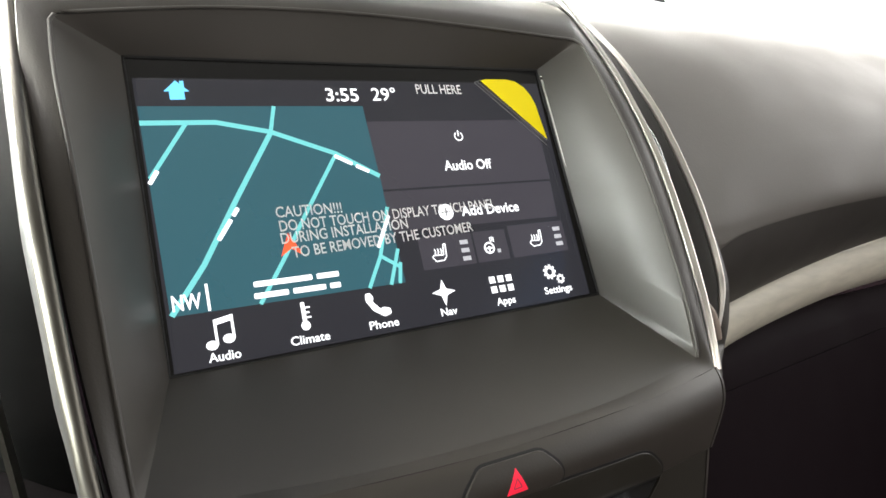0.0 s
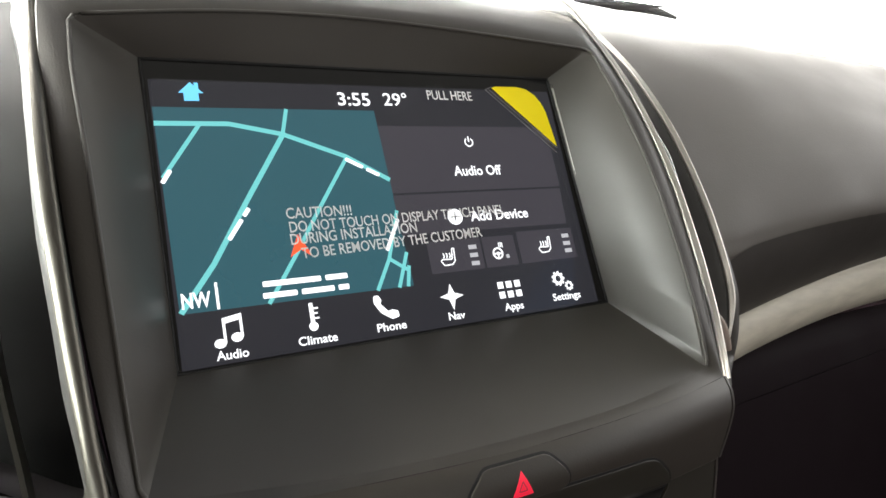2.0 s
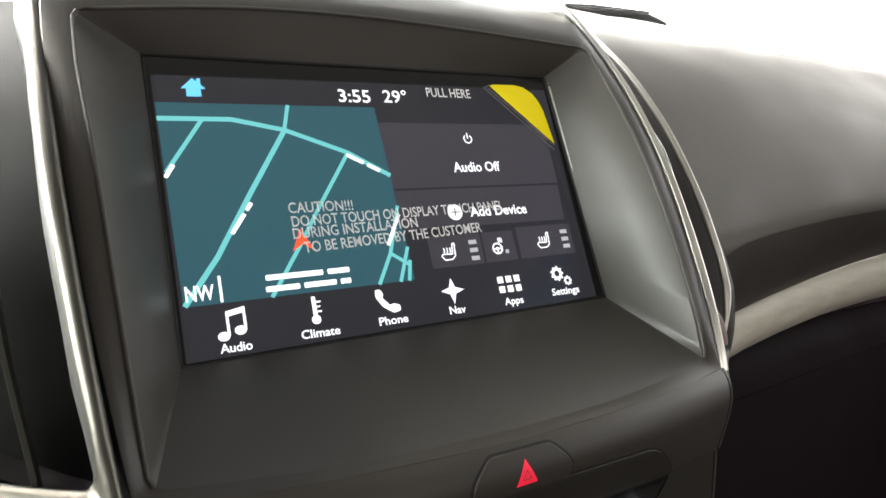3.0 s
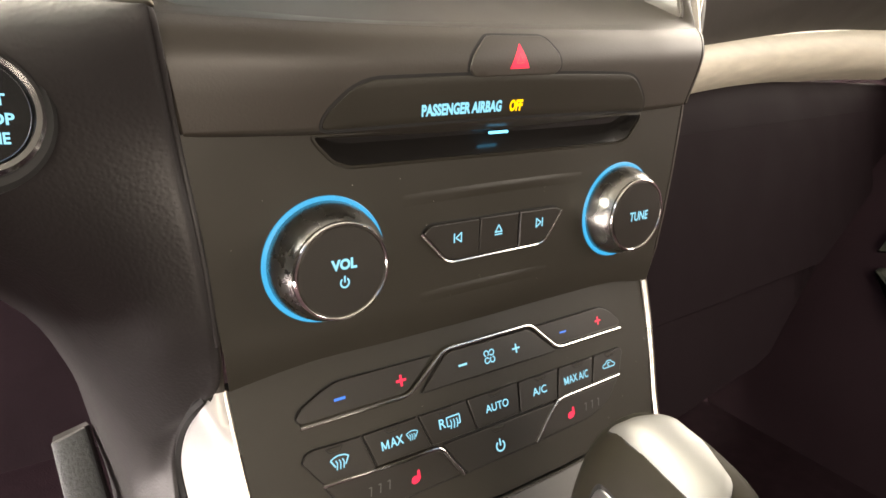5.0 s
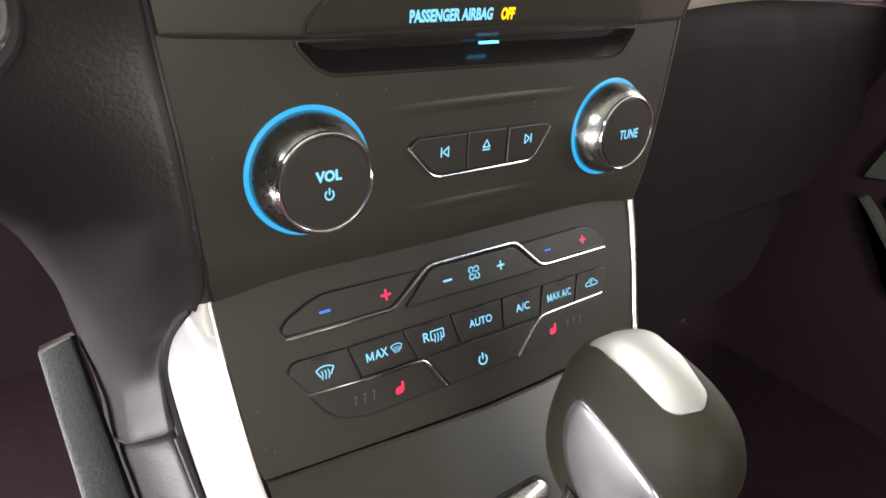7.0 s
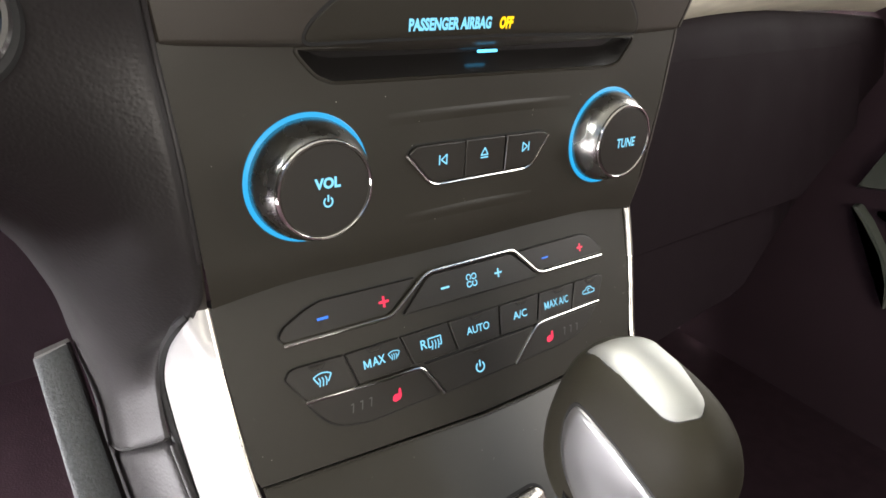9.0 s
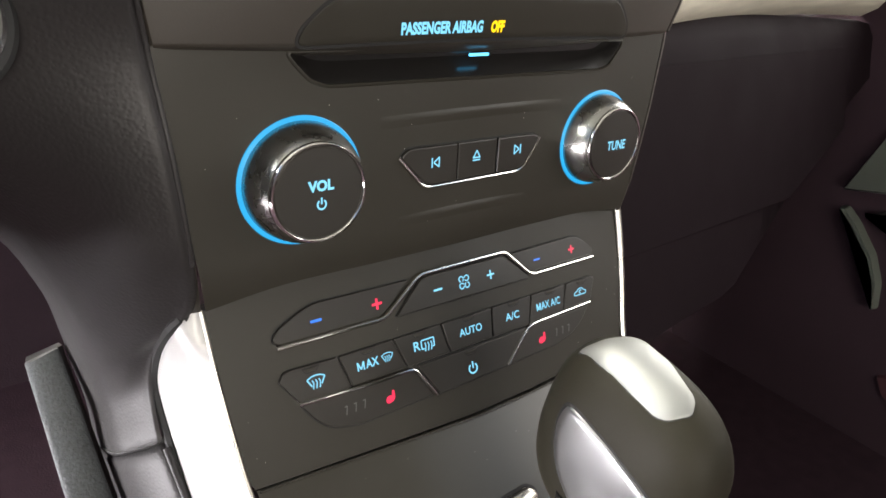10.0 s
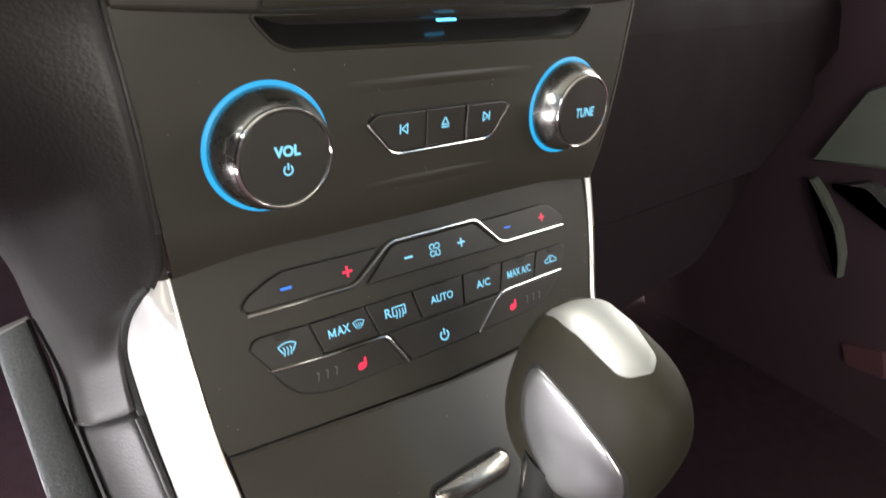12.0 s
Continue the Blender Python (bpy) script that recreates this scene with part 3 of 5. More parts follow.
chin_rows.append([p + Vector((0, 16, 1.0)) for p in chin_rows[-1]])
part("chin", loft(chin_rows), SOFT, stack, "rounded lip under the display", smooth=50)
for s, k in ((-1, 0), (1, -1)):
    edge_pts = [r_[k] for r_ in chin_rows[:-2]]
    rows = [[p + Vector((s * dx, dy, 0)) for p in edge_pts] for dx, dy in (((0, 0), (0.6, 0.6), (1.6, 3), (2.6, 30), (2.6, 90)) if s < 0 else ((0, 0), (0.5, 1.3), (0.9, 0.1), (2.4, 0.5), (3.9, 2.4), (4.4, 8), (4.4, 90)))]
    part("chin_end", loft(rows), SOFT, stack, smooth=60)

# flanks of the stack
EDGE_Z = [(-98, 108, -37), (-122, 104, -30), (-150, 101.5, -20.5), (-175, 99.7, -9.5), (-194, 98.5, 3)]
rows = []
for z, x, y in EDGE_Z:
    rows.append([Vector((-x - dx, y + dy, z)) for dx, dy in ((0, -0.2), (2.0, 0.8), (3.4, 4), (3.0, 60), (2, 130))])
part("side_panel", loft(rows), PANEL, stack, smooth=60)
rows = []
for z, x, y in ((-120, 98.0, -32.2), (-126, 97.6, -30.2), (-150, 96.0, -20.4), (-166, 94.2, -13.8), (-181, 91.8, -7.6), (-194.5, 90.6, 0.8)):
    rows.append([Vector((x + dx, y + dy, z)) for dx, dy in ((0, -0.1), (0.5, 1.3), (0.9, 0.1), (2.4, 0.5), (3.9, 2.4), (4.4, 8), (4.0, 60), (3, 130))])
part("side_panel", loft(rows), SOFT, stack, "rounded edge beside the radio", smooth=60)
low_rows = []
for z, x, y in ((-194, 95.3, 7), (-225, 93.8, 8.5), (-258, 89, 10)):
    low_rows.append([Vector((x, y, z)), Vector((x + 2.5, y + 2, z)), Vector((x + 5, y + 8, z)), Vector((x + 6, y + 20, z)), Vector((x + 5, y + 120, z))])
part("side_panel", loft(low_rows), DARK, stack, smooth=60)

for s, line in ((1, EDGE_RIGHT), (-1, EDGE_LEFT)):
    rows = [[Vector(p) for p in spline(line, 6)]]
    for dx, dy in ((1.0, 1.0), (1.5, 4), (1.0, 40), (0, 120)) if s > 0 else ((0.4, 1.0), (0.6, 4), (0.6, 14), (0.6, 50), (0.6, 200)):
        rows.append([p + Vector((s * dx, dy, 0)) for p in rows[0]])
    part("side_panel", loft(rows), SOFT, stack, smooth=60)

# hazard switch and airbag lamp panel in the chin
hz = smooth_poly([(-21.3, -111.3), (-20.0, -107.3), (-14.0, -101.4), (9.0, -101.4), (15.0, -107.3), (16.4, -111.0), (14.0, -113.2), (-19.0, -113.5)], 2.0)
part("switch_gap", bowed_plate(inset_poly(hz, -0.95), chin_surf, -0.6, 0.16, 0.05), GROOVE, stack, smooth=0)
hsw = part("hazard_switch", bowed_plate(hz, chin_surf, -0.5, 0.75, 0.5), SOFT, stack, "dark hazard switch with a red triangle", smooth=24)
part("triangle", bowed_plate([(-6.0, -111.4), (1.8, -111.2), (-2.1, -104.2)], chin_surf, 0.6, 0.86, 0.04, 24), HAZARDRED, hsw, "red warning triangle", smooth=20)
symbol("triangle_outline", [line_poly(-3.6, -109.9, -0.6, -109.8, 0.35), line_poly(-0.6, -109.8, -2.1, -107.2, 0.35), line_poly(-2.1, -107.2, -3.6, -109.9, 0.35)], chin_surf, 0.98,
       material("dull_red_print", (0.45, 0.06, 0.08), 0.5), hsw)
pa = smooth_poly([(-68.0, -124.2), (-66.6, -120.4), (-59.5, -114.6), (-53.5, -112.7), (53.5, -113.2), (58.5, -114.6), (66.5, -120.6), (68.0, -124.6)], 3.0)
part("panel_gap", bowed_plate(inset_poly(pa, -0.85), chin_surf, -0.5, 0.14, 0.05), GROOVE, stack, smooth=0)
pal = part("airbag_lamp_panel", bowed_plate(pa, chin_surf, -0.4, 0.45, 0.35), PANEL, stack, "flat lamp panel with lit airbag legend", smooth=24)
text("legend", "PASSENGER AIRBAG", -21.3, -121.3, 2.75, chin_surf, 0.62, ICEBLUE, pal, bold=0.045, fit=30.2, shear=-0.16)
text("warning_legend", "OFF", -0.3, -121.4, 2.75, chin_surf, 0.62, AMBER, pal, bold=0.05, fit=5.5, shear=-0.16)

# ---------------------------------------------------------------- radio panel
SLOTIN = material("slot_plastic", (0.010, 0.0092, 0.0088), 0.22, vary=0.1, rough_vary=0.02)
radio = thing("radio_panel", "satin black radio panel with two chrome-rimmed knobs and a disc slot", "car radio")
slot = smooth_poly([(-68.5, -124.6), (-67.2, -126.6), (-62.0, -131.8), (-57.0, -133.6), (60.5, -134.7), (66.0, -133.4), (71.5, -127.0), (72.0, -124.9)], 1.5)
a_out = [(-105.6, -120.0), (97.6, -120.0), (96.0, -150), (91.5, -181), (-99.2, -181), (-102.2, -150)]
part("face", plate_with_holes(a_out, [slot], A, 0.6), PANEL, radio, "satin black face plate", smooth=30)
# the lower edge of the face rolls back towards the climate panel
ends = spline([(-98.0, 0, -193.2), (-71.7, 0, -190.6), (-40, 0, -190.8), (0, 0, -190.8), (40, 0, -190.3), (73.9, 0, -190.6), (98.0, 0, -193.6)], 8)
rows = []
for j in range(11):
    t = j / 10
    row = []
    for p in ends:
        z = -181 + t * (p.z + 181) - 0.6 * t * t
        x = p.x / 98.0 * (91.5 - 1.2 * t) if p.x > 0 else p.x - 1.2 * (1 - t) * abs(p.x) / 98.0
        row.append(A(x, z, 0) + Vector((0, 1.7 * t * t, 0)))
    rows.append(row)
rows.append([p + Vector((0, 8, 0.5)) for p in rows[-1]])
bm = loft(rows)
if sum((f.normal.y for f in bm.faces)) > 0:
    bmesh.ops.reverse_faces(bm, faces=bm.faces)
part("face_roll", bm, PANEL, radio, "rolled lower edge of the face", smooth=40)
# the slot is a dish: its lower wall is a sloping shelf, its upper wall is steep
inner_slot = [(2.0 + (x - 2.0) * 0.945, -125.0 + (z + 124.9) * 0.36) for x, z in slot]
part("slot_wall", loft([[A(x, z, 0.1) for x, z in slot], [A(x, z, -5.6) for x, z in inner_slot]], True), SLOTIN, radio, "glossy black slot walls", smooth=20)
part("slot_back", prism(inner_slot, A, -6.6, -5.5), SLOTIN, radio, smooth=0)
part("slot_lip", loft([[A(x, z, h) for x, z in (inset_poly(slot, d))] for d, h in ((-0.9, 0.0), (-0.5, 0.5), (0.1, 0.55), (0.3, -0.6))], True), PANEL, radio, "thin bevelled lip round the disc slot", smooth=70)
flat("slot_light", smooth_poly(box(-3.6, 4.6, -127.9, -127.1), 0.3), A, -0.3, SLOTGLOW, radio, 0.6, "thin ice-blue light")
# shallow creases pressed into the face
for z, x0, x1 in ((-144.8, -38, 42), (-177.7, -31, 27)):
    path = [(x0 + (x1 - x0) * i / 12, z - 0.5 * (i / 6 - 1) ** 2) for i in range(13)]
    rows = []
    for i, (x, zz) in enumerate(path):
        w = math.sin(math.pi * (i + 0.35) / 12.7)
        rows.append([A(x, zz - 2.6, 0.02), A(x, zz - 0.6, 0.42 * w + 0.02), A(x, zz + 0.3, 0.45 * w + 0.02), A(x, zz + 1.2, 0.02)])
    part("crease", loft(rows), PANEL, radio, smooth=70)

NA = A(0, 0, 1) - A(0, 0, 0)
UPA = A(0, 1, 0) - A(0, 0, 0)


def knob(x, z, legend, power, k_r, k_h):
    turn = lambda prof: lathe([(r * k_r, h * k_h) for r, h in prof], A(x, z, 0), NA, UPA, 96)
    top = 12.95 * k_h
    k = thing("control_knob", "black rotary knob with chrome rim and glowing blue ring", "knob", "radio knobs")
    part("light_ring", turn([(18.9, 0.0), (18.9, 0.25), (19.0, 0.35), (20.2, 0.35), (20.4, 0.2), (20.4, 0.0)]), BLUELIGHT, k, "glowing blue ring")
    part("skirt", turn([(18.95, 0.0), (18.95, 0.7), (18.85, 1.6), (18.6, 3.4), (18.1, 5.4), (17.4, 7.6), (16.6, 9.6), (15.9, 10.9), (15.4, 11.6)]), KNOBSKIRT, k, "frosted smoked chrome skirt")
    part("rim", turn([(15.5, 11.5), (15.55, 11.9), (15.4, 12.5), (15.0, 12.9), (14.5, 12.95), (14.1, 12.5), (14.0, 12.1)]), CHROME, k, "chrome rim")
    face = part("cap", turn([(14.2, 12.1), (14.1, 12.4), (13.8, 12.65), (8.0, 12.8), (0.005, 12.85)]), BUTTON, k, "matt black cap")
    surf = lambda a, b, o=0.0: A(a, b, o)
    if power:
        text("legend", legend, x + 0.3, z + 2.2, 2.8, surf, top + 0.05, ICEBLUE, face, bold=0.045, fit=8.3)
        symbol("power_symbol", power_polys(x + 0.3, z - 3.0, 1.6, 0.5), surf, top + 0.08, ICEBLUE, face)
    else:
        text("legend", legend, x + 0.4, z - 0.3, 3.3, surf, top + 0.05, ICEBLUE, face, bold=0.02, width=0.85)
    return k


knob(-65.8, -160.0, "VOL", True, 1.0, 1.0)
knob(64.4, -160.8, "TUNE", False, 0.97, 0.87)

# track buttons
track = smooth_poly([(-31.0, -157.0), (-27.8, -154.6), (28.6, -155.2), (31.6, -156.8), (24.4, -166.0), (21.5, -167.2), (-18.6, -167.4), (-22.0, -166.0)], 1.2)
part("track_gap", prism(inset_poly(track, -0.5), A, -0.5, 0.15), GROOVE, radio, smooth=0)


def hexclip(poly, x0, x1):
    """The part of a convex outline between two upright lines."""
    out = poly
    for sgn, lim in ((1, x0), (-1, x1)):
        res = []
        for i in range(len(out)):
            a, b = out[i - 1], out[i]
            ia, ib = (a[0] - lim) * sgn >= 0, (b[0] - lim) * sgn >= 0
            if ia != ib:
                t = (lim - a[0]) / (b[0] - a[0])
                res.append((lim, a[1] + (b[1] - a[1]) * t))
            if ib:
                res.append(b)
        out = res
    return out


for x0, x1, kind in ((-40, -7.6, "previous"), (-7.0, 10.6, "eject"), (11.2, 40, "next")):
    b = part("track_button", prism(hexclip(track, x0, x1), A, -0.4, 1.5 if kind != "eject" else 1.1, 0.45), BUTTON, radio, smooth=20)
    h = 1.62 if kind != "eject" else 1.22
    if kind == "previous":
        symbol("skip_back_symbol", [box(-18.7, -18.2, -161.6, -158.4), line_poly(-17.8, -160.0, -15.4, -158.4, 0.45), line_poly(-17.8, -160.0, -15.4, -161.6, 0.45), line_poly(-15.5, -158.3, -15.5, -161.7, 0.45)], A, h, ICEBLUE, b)
    elif kind == "next":
        symbol("skip_forward_symbol", [box(21.6, 22.1, -161.4, -158.2), line_poly(21.2, -159.8, 18.8, -158.2, 0.45), line_poly(21.2, -159.8, 18.8, -161.4, 0.45), line_poly(18.9, -158.1, 18.9, -161.5, 0.45)], A, h, ICEBLUE, b)
    else:
        symbol("eject_symbol", [line_poly(-0.2, -160.6, 1.3, -158.2, 0.45), line_poly(1.3, -158.2, 2.8, -160.6, 0.45), line_poly(-0.4, -160.6, 3.0, -160.6, 0.45), box(-0.4, 3.0, -161.7, -161.25)], A, h, ICEBLUE, b)
part("track_trim", strip(smooth_path([(-31.6, -157.2), (-22.6, -166.6), (-19.2, -168.2), (21.6, -168.0), (24.9, -166.7), (32.0, -156.9)], 2.2), A, 1.2, -0.2, 1.3), TRIMCHROME, radio, "chrome edging")

# ---------------------------------------------------------------- climate panel
clim = thing("climate_panel", "satin black climate control panel with chrome-edged buttons", "control panel")
b_out = [(-98.2, -193.8), (-71.7, -191.2), (-40, -191.4), (0, -191.4), (40, -190.9), (73.9, -191.2), (95.6, -194.2), (94.2, -223), (90.8, -251), (88.8, -258.0), (60, -261.0), (30, -262.6), (0, -263.0), (-30, -261.4), (-60, -259.6), (-91.8, -257.6), (-94.8, -251), (-97.2, -223)]
part("face", plate_with_holes(b_out, [], B, 8), PANEL, clim, "satin black face plate", smooth=30)
top_edge = spline([(x * 0.992, 0, z - 0.5) for x, z in b_out[:7]], 6)
part("face_edge", tube([B(p.x, p.z, -0.05) for p in top_edge], 0.45, 8), PANEL, clim, "thin rounded upper edge of the face", smooth=70)


def button(poly, height, name="button", mat=BUTTON, gap=0.52, rnd=1.0, edge=0.45):
    p = smooth_poly(poly, rnd)
    part("button_gap", prism(inset_poly(p, -gap), B, -0.4, 0.12), GROOVE, clim, smooth=0)
    return part(name, prism(p, B, -0.3, height, edge), mat, clim, smooth=20)


def mark(polys_, h, mat, parent, name="symbol"):
    return symbol(name, polys_, B, h + 0.1, mat, parent)


tl = button([(-77.6, -209.6), (-75.0, -206.6), (-66.5, -202.5), (-61, -200.9), (-22.0, -201.5), (-34.8, -211.6), (-37.0, -212.3), (-75.9, -212.0)], 1.2, "temperature_button", rnd=1.6)
mark([box(-63.2, -59.0, -207.5, -206.6)], 1.2, DEEPBLUE, tl, "minus_symbol")
mark(plus_polys(-36.9, -207.2, 2.1, 0.9), 1.2, REDLIGHT, tl, "plus_symbol")
fb = button([(-29.8, -214.2), (-17.3, -202.9), (-15.0, -202.0), (22.6, -202.0), (25.0, -202.8), (36.4, -213.2), (36.8, -214.6)], 1.4, "fan_button", rnd=1.6)
mark([box(-11.9, -7.9, -208.7, -207.9)], 1.4, ICEBLUE, fb, "minus_symbol")
mark(plus_polys(16.4, -208.2, 1.9, 0.7), 1.4, ICEBLUE, fb, "plus_symbol")
mark([ring_arc(2.9 + 1.3 * sx, -208.2 + 1.4 * sz, 0.85, 1.32, a, a + 315, 16) for sx, sz, a in ((-1, 1, -60), (1, 1, -150), (1, -1, 120), (-1, -1, 30))], 1.4, ICEBLUE, fb, "fan_symbol")
trb = button([(27.6, -202.0), (63.6, -201.6), (67.6, -202.3), (71.9, -204.8), (77.0, -209.6), (75.8, -212.2), (40.0, -212.2), (38.0, -211.6)], 1.2, "temperature_button", rnd=1.6)
mark([box(40.7, 44.2, -207.8, -207.1)], 1.2, DEEPBLUE, trb, "minus_symbol")
mark(plus_polys(63.4, -207.2, 1.8, 0.75), 1.2, REDLIGHT, trb, "plus_symbol")
part("chrome_trim", strip(smooth_path([(-76.4, -212.9), (-36.0, -213.3), (-33.2, -212.3), (-18.6, -201.6), (-15.6, -200.6), (23.8, -200.5), (26.4, -201.4), (37.2, -212.2), (40.0, -213.3), (76.2, -213.3)], 2.0), B, 2.0, -0.2, 1.9), TRIMCHROME, clim, "stepped chrome strip")

def letter_m(x, z, w, h):
    return [box(x - w, x - w + 0.5, z - h, z + h), box(x + w - 0.5, x + w, z - h, z + h),
            line_poly(x - w + 0.25, z + h, x, z - h * 0.75, 0.5), line_poly(x + w - 0.25, z + h, x, z - h * 0.75, 0.5)]


# second row: each key leans a little with the row
DIV = [(-77.6, -77.6), (-55.4, -51.8), (-32.6, -28.4), (-10.8, -8.0), (14.9, 13.7), (36.9, 34.0), (57.7, 54.4), (76.0, 71.0)]
ZT, ZB = -222.0, -234.2
CLIMATE_ORDER = ["front_defrost", "max_defrost", "rear_defrost", "auto", "ac", "max_ac", "recirculate"]
for i, key in enumerate(CLIMATE_ORDER):
    (ta, ba), (tb, bb) = DIV[i], DIV[i + 1]
    if key == "front_defrost":
        poly = [(-77.8, -224.6), (-76.2, -222.0), (-73.5, -221.3), (tb - 0.4, ZT), (bb - 0.4, ZB - 0.4), (-71.8, -233.6)]
    elif key == "recirculate":
        poly = [(ta + 0.4, ZT), (73.5, -221.8), (75.8, -223.2), (72.0, -232.6), (ba + 0.4, -233.4)]
    else:
        poly = [(ta + 0.4, ZT), (tb - 0.4, ZT), (bb - 0.4, ZB), (ba + 0.4, ZB)]
    kb = button(poly, 1.2, "climate_key", rnd=0.6, edge=0.35, gap=0.28)
    cx = (ta + tb) / 2 + 0.4
    tab = smooth_poly([(cx - 3.0, -222.4), (cx + 3.0, -222.4), (cx + 1.8, -223.9), (cx - 1.8, -223.9)], 0.4)
    part("tab_gap", prism(inset_poly(tab, -0.35), B, 1.0, 1.26), GROOVE, kb, smooth=0)
    part("key_tab", prism(tab, B, 1.0, 1.5, 0.3), PANEL, kb, smooth=20)

    def fan_glass(x, z, w=1.0):
        top = [(x - 4.0 * w, z + 1.4 * w), (x - 2.0 * w, z + 2.35 * w), (x, z + 2.6 * w), (x + 2.0 * w, z + 2.35 * w), (x + 4.0 * w, z + 1.4 * w)]
        pl = [line_poly(*a, *b2, 0.55 * w) for a, b2 in zip(top, top[1:])]
        pl += [line_poly(x - 4.0 * w, z + 1.4 * w, x - 2.2 * w, z - 1.7 * w, 0.6 * w), line_poly(x + 4.0 * w, z + 1.4 * w, x + 2.2 * w, z - 1.7 * w, 0.6 * w)]
        for dx in (-1.5, 0.0, 1.5):
            pl += [line_poly(x + dx * w - 0.25, z + 0.9 * w, x + dx * w + 0.2, z - 0.5 * w, 0.5 * w), line_poly(x + dx * w + 0.2, z - 0.5 * w, x + dx * w - 0.25, z - 3.0 * w, 0.5 * w)]
        return pl

    if key == "front_defrost":
        mark(fan_glass(-64.8, -227.8, 0.84), 1.2, ICEBLUE, kb, "windscreen_symbol")
    elif key == "max_defrost":
        mark(letter_m(-47.3, -227.9, 1.5, 1.6), 1.22, ICEBLUE, kb, "legend")
        text("legend", "AX", -42.6, -227.9, 3.2, B, 1.32, ICEBLUE, kb, bold=0.02, fit=5.4)
        mark(fan_glass(-36.1, -227.6, 0.6), 1.2, ICEBLUE, kb, "windscreen_symbol")
    elif key == "rear_defrost":
        text("legend", "R", -23.2, -227.7, 3.6, B, 1.32, ICEBLUE, kb, bold=0.012, fit=2.9)
        x, z = -18.0, -227.8
        pl = [line_poly(x - 2.9, z + 1.9, x + 2.9, z + 1.9, 0.5), line_poly(x - 2.9, z + 1.9, x - 2.9, z - 1.5, 0.5), line_poly(x + 2.9, z + 1.9, x + 2.9, z - 1.5, 0.5),
              line_poly(x - 2.9, z - 1.5, x - 1.7, z - 1.5, 0.5), line_poly(x + 2.9, z - 1.5, x + 2.0, z - 1.5, 0.5)]
        for dx in (-1.3, 0.1, 1.5):
            pl += [line_poly(x + dx, z + 0.8, x + dx + 0.3, z - 0.6, 0.45), line_poly(x + dx + 0.3, z - 0.6, x + dx - 0.2, z - 2.7, 0.45)]
        mark(pl, 1.2, ICEBLUE, kb, "rear_window_symbol")
    elif key == "auto":
        text("legend", "AUTO", 3.0, -228.2, 3.0, B, 1.32, ICEBLUE, kb, bold=0.012, fit=11.4)
    elif key == "ac":
        text("legend", "A/C", 25.2, -228.2, 3.1, B, 1.32, ICEBLUE, kb, bold=0.012, fit=7.6)
    elif key == "max_ac":
        mark(letter_m(40.2, -228.2, 1.25, 1.6), 1.22, ICEBLUE, kb, "legend")
        text("legend", "AX A/C", 47.4, -228.2, 3.2, B, 1.32, ICEBLUE, kb, bold=0.012, fit=11.2)
    else:
        x, z = 65.8, -227.6
        k9 = 0.86
        car = [(-4.2, -1.0), (-4.0, 0.3), (-2.2, 0.7), (-0.8, 2.0), (1.6, 2.0), (3.0, 0.6), (4.2, 0.2), (4.3, -1.0), (3.2, -1.3), (1.4, -1.3), (-1.6, -1.3), (-3.2, -1.3)]
        pl = [line_poly(x + a[0] * k9, z + a[1] * k9, x + b2[0] * k9, z + b2[1] * k9, 0.42) for a, b2 in zip(car, car[1:] + car[:1])]
        pl += [ring_arc(x + 0.2, z + 0.2, 0.45, 0.9, 30, 290, 12)]
        mark(pl, 1.2, ICEBLUE, kb, "car_symbol")

pb = button([(-23.6, -235.2), (33.2, -235.2), (20.2, -248.4), (-15.4, -249.2)], 1.0, "climate_power_button", rnd=0.9)
mark(power_polys(1.6, -243.9, 2.3, 0.65), 1.0, ICEBLUE, pb, "power_symbol")
tab = smooth_poly([(-1.6, -236.2), (5.2, -236.2), (3.6, -237.8), (0.0, -237.8)], 0.4)
part("tab_gap", prism(inset_poly(tab, -0.35), B, 0.8, 1.06), GROOVE, pb, smooth=0)
part("key_tab", prism(tab, B, 0.8, 1.3, 0.3), PANEL, pb, smooth=20)


def seat_polys(x, z, m=1):
    return [smooth_poly([(x + m * 0.8, z + 2.4), (x + m * 1.8, z + 2.6), (x + m * 1.8, z - 0.6), (x + m * 0.9, z - 1.7), (x - m * 1.2, z - 2.2), (x - m * 2.2, z - 1.3), (x - m * 1.8, z + 0.3), (x - m * 0.4, z + 0.9), (x + m * 0.6, z + 0.4)], 0.6)]


sl = button([(-71.6, -234.8), (-27.0, -236.6), (-25.2, -237.4), (-18.2, -248.8), (-50, -249.2), (-58.6, -247.4), (-63.2, -245.4), (-67.6, -241.0)], 0.9, "seat_heat_button", rnd=1.5)
mark(seat_polys(-37.2, -243.2), 0.9, REDLIGHT, sl, "seat_symbol")
sr = button([(20.6, -248.4), (31.4, -237.8), (34.6, -235.8), (38.0, -235.2), (71.0, -234.8), (64.4, -241.6), (58.6, -245.0), (48, -247.4)], 0.9, "seat_heat_button", rnd=1.5)
mark(seat_polys(40.4, -242.3), 0.9, REDLIGHT, sr, "seat_symbol")
DIMMARK = material("unlit_legend", (0.10, 0.10, 0.10), 0.4)
for sx, xs in ((sl, (-55.5, -51.8, -48.1)), (sr, (49.0, 52.8, 56.6))):
    for x in xs:
        mark([line_poly(x - 0.5, -240.6, x + 0.5, -240.4, 0.4), line_poly(x + 0.5, -240.4, x - 0.2, -243.6, 0.4)], 0.9, DIMMARK, sx, "level_mark")
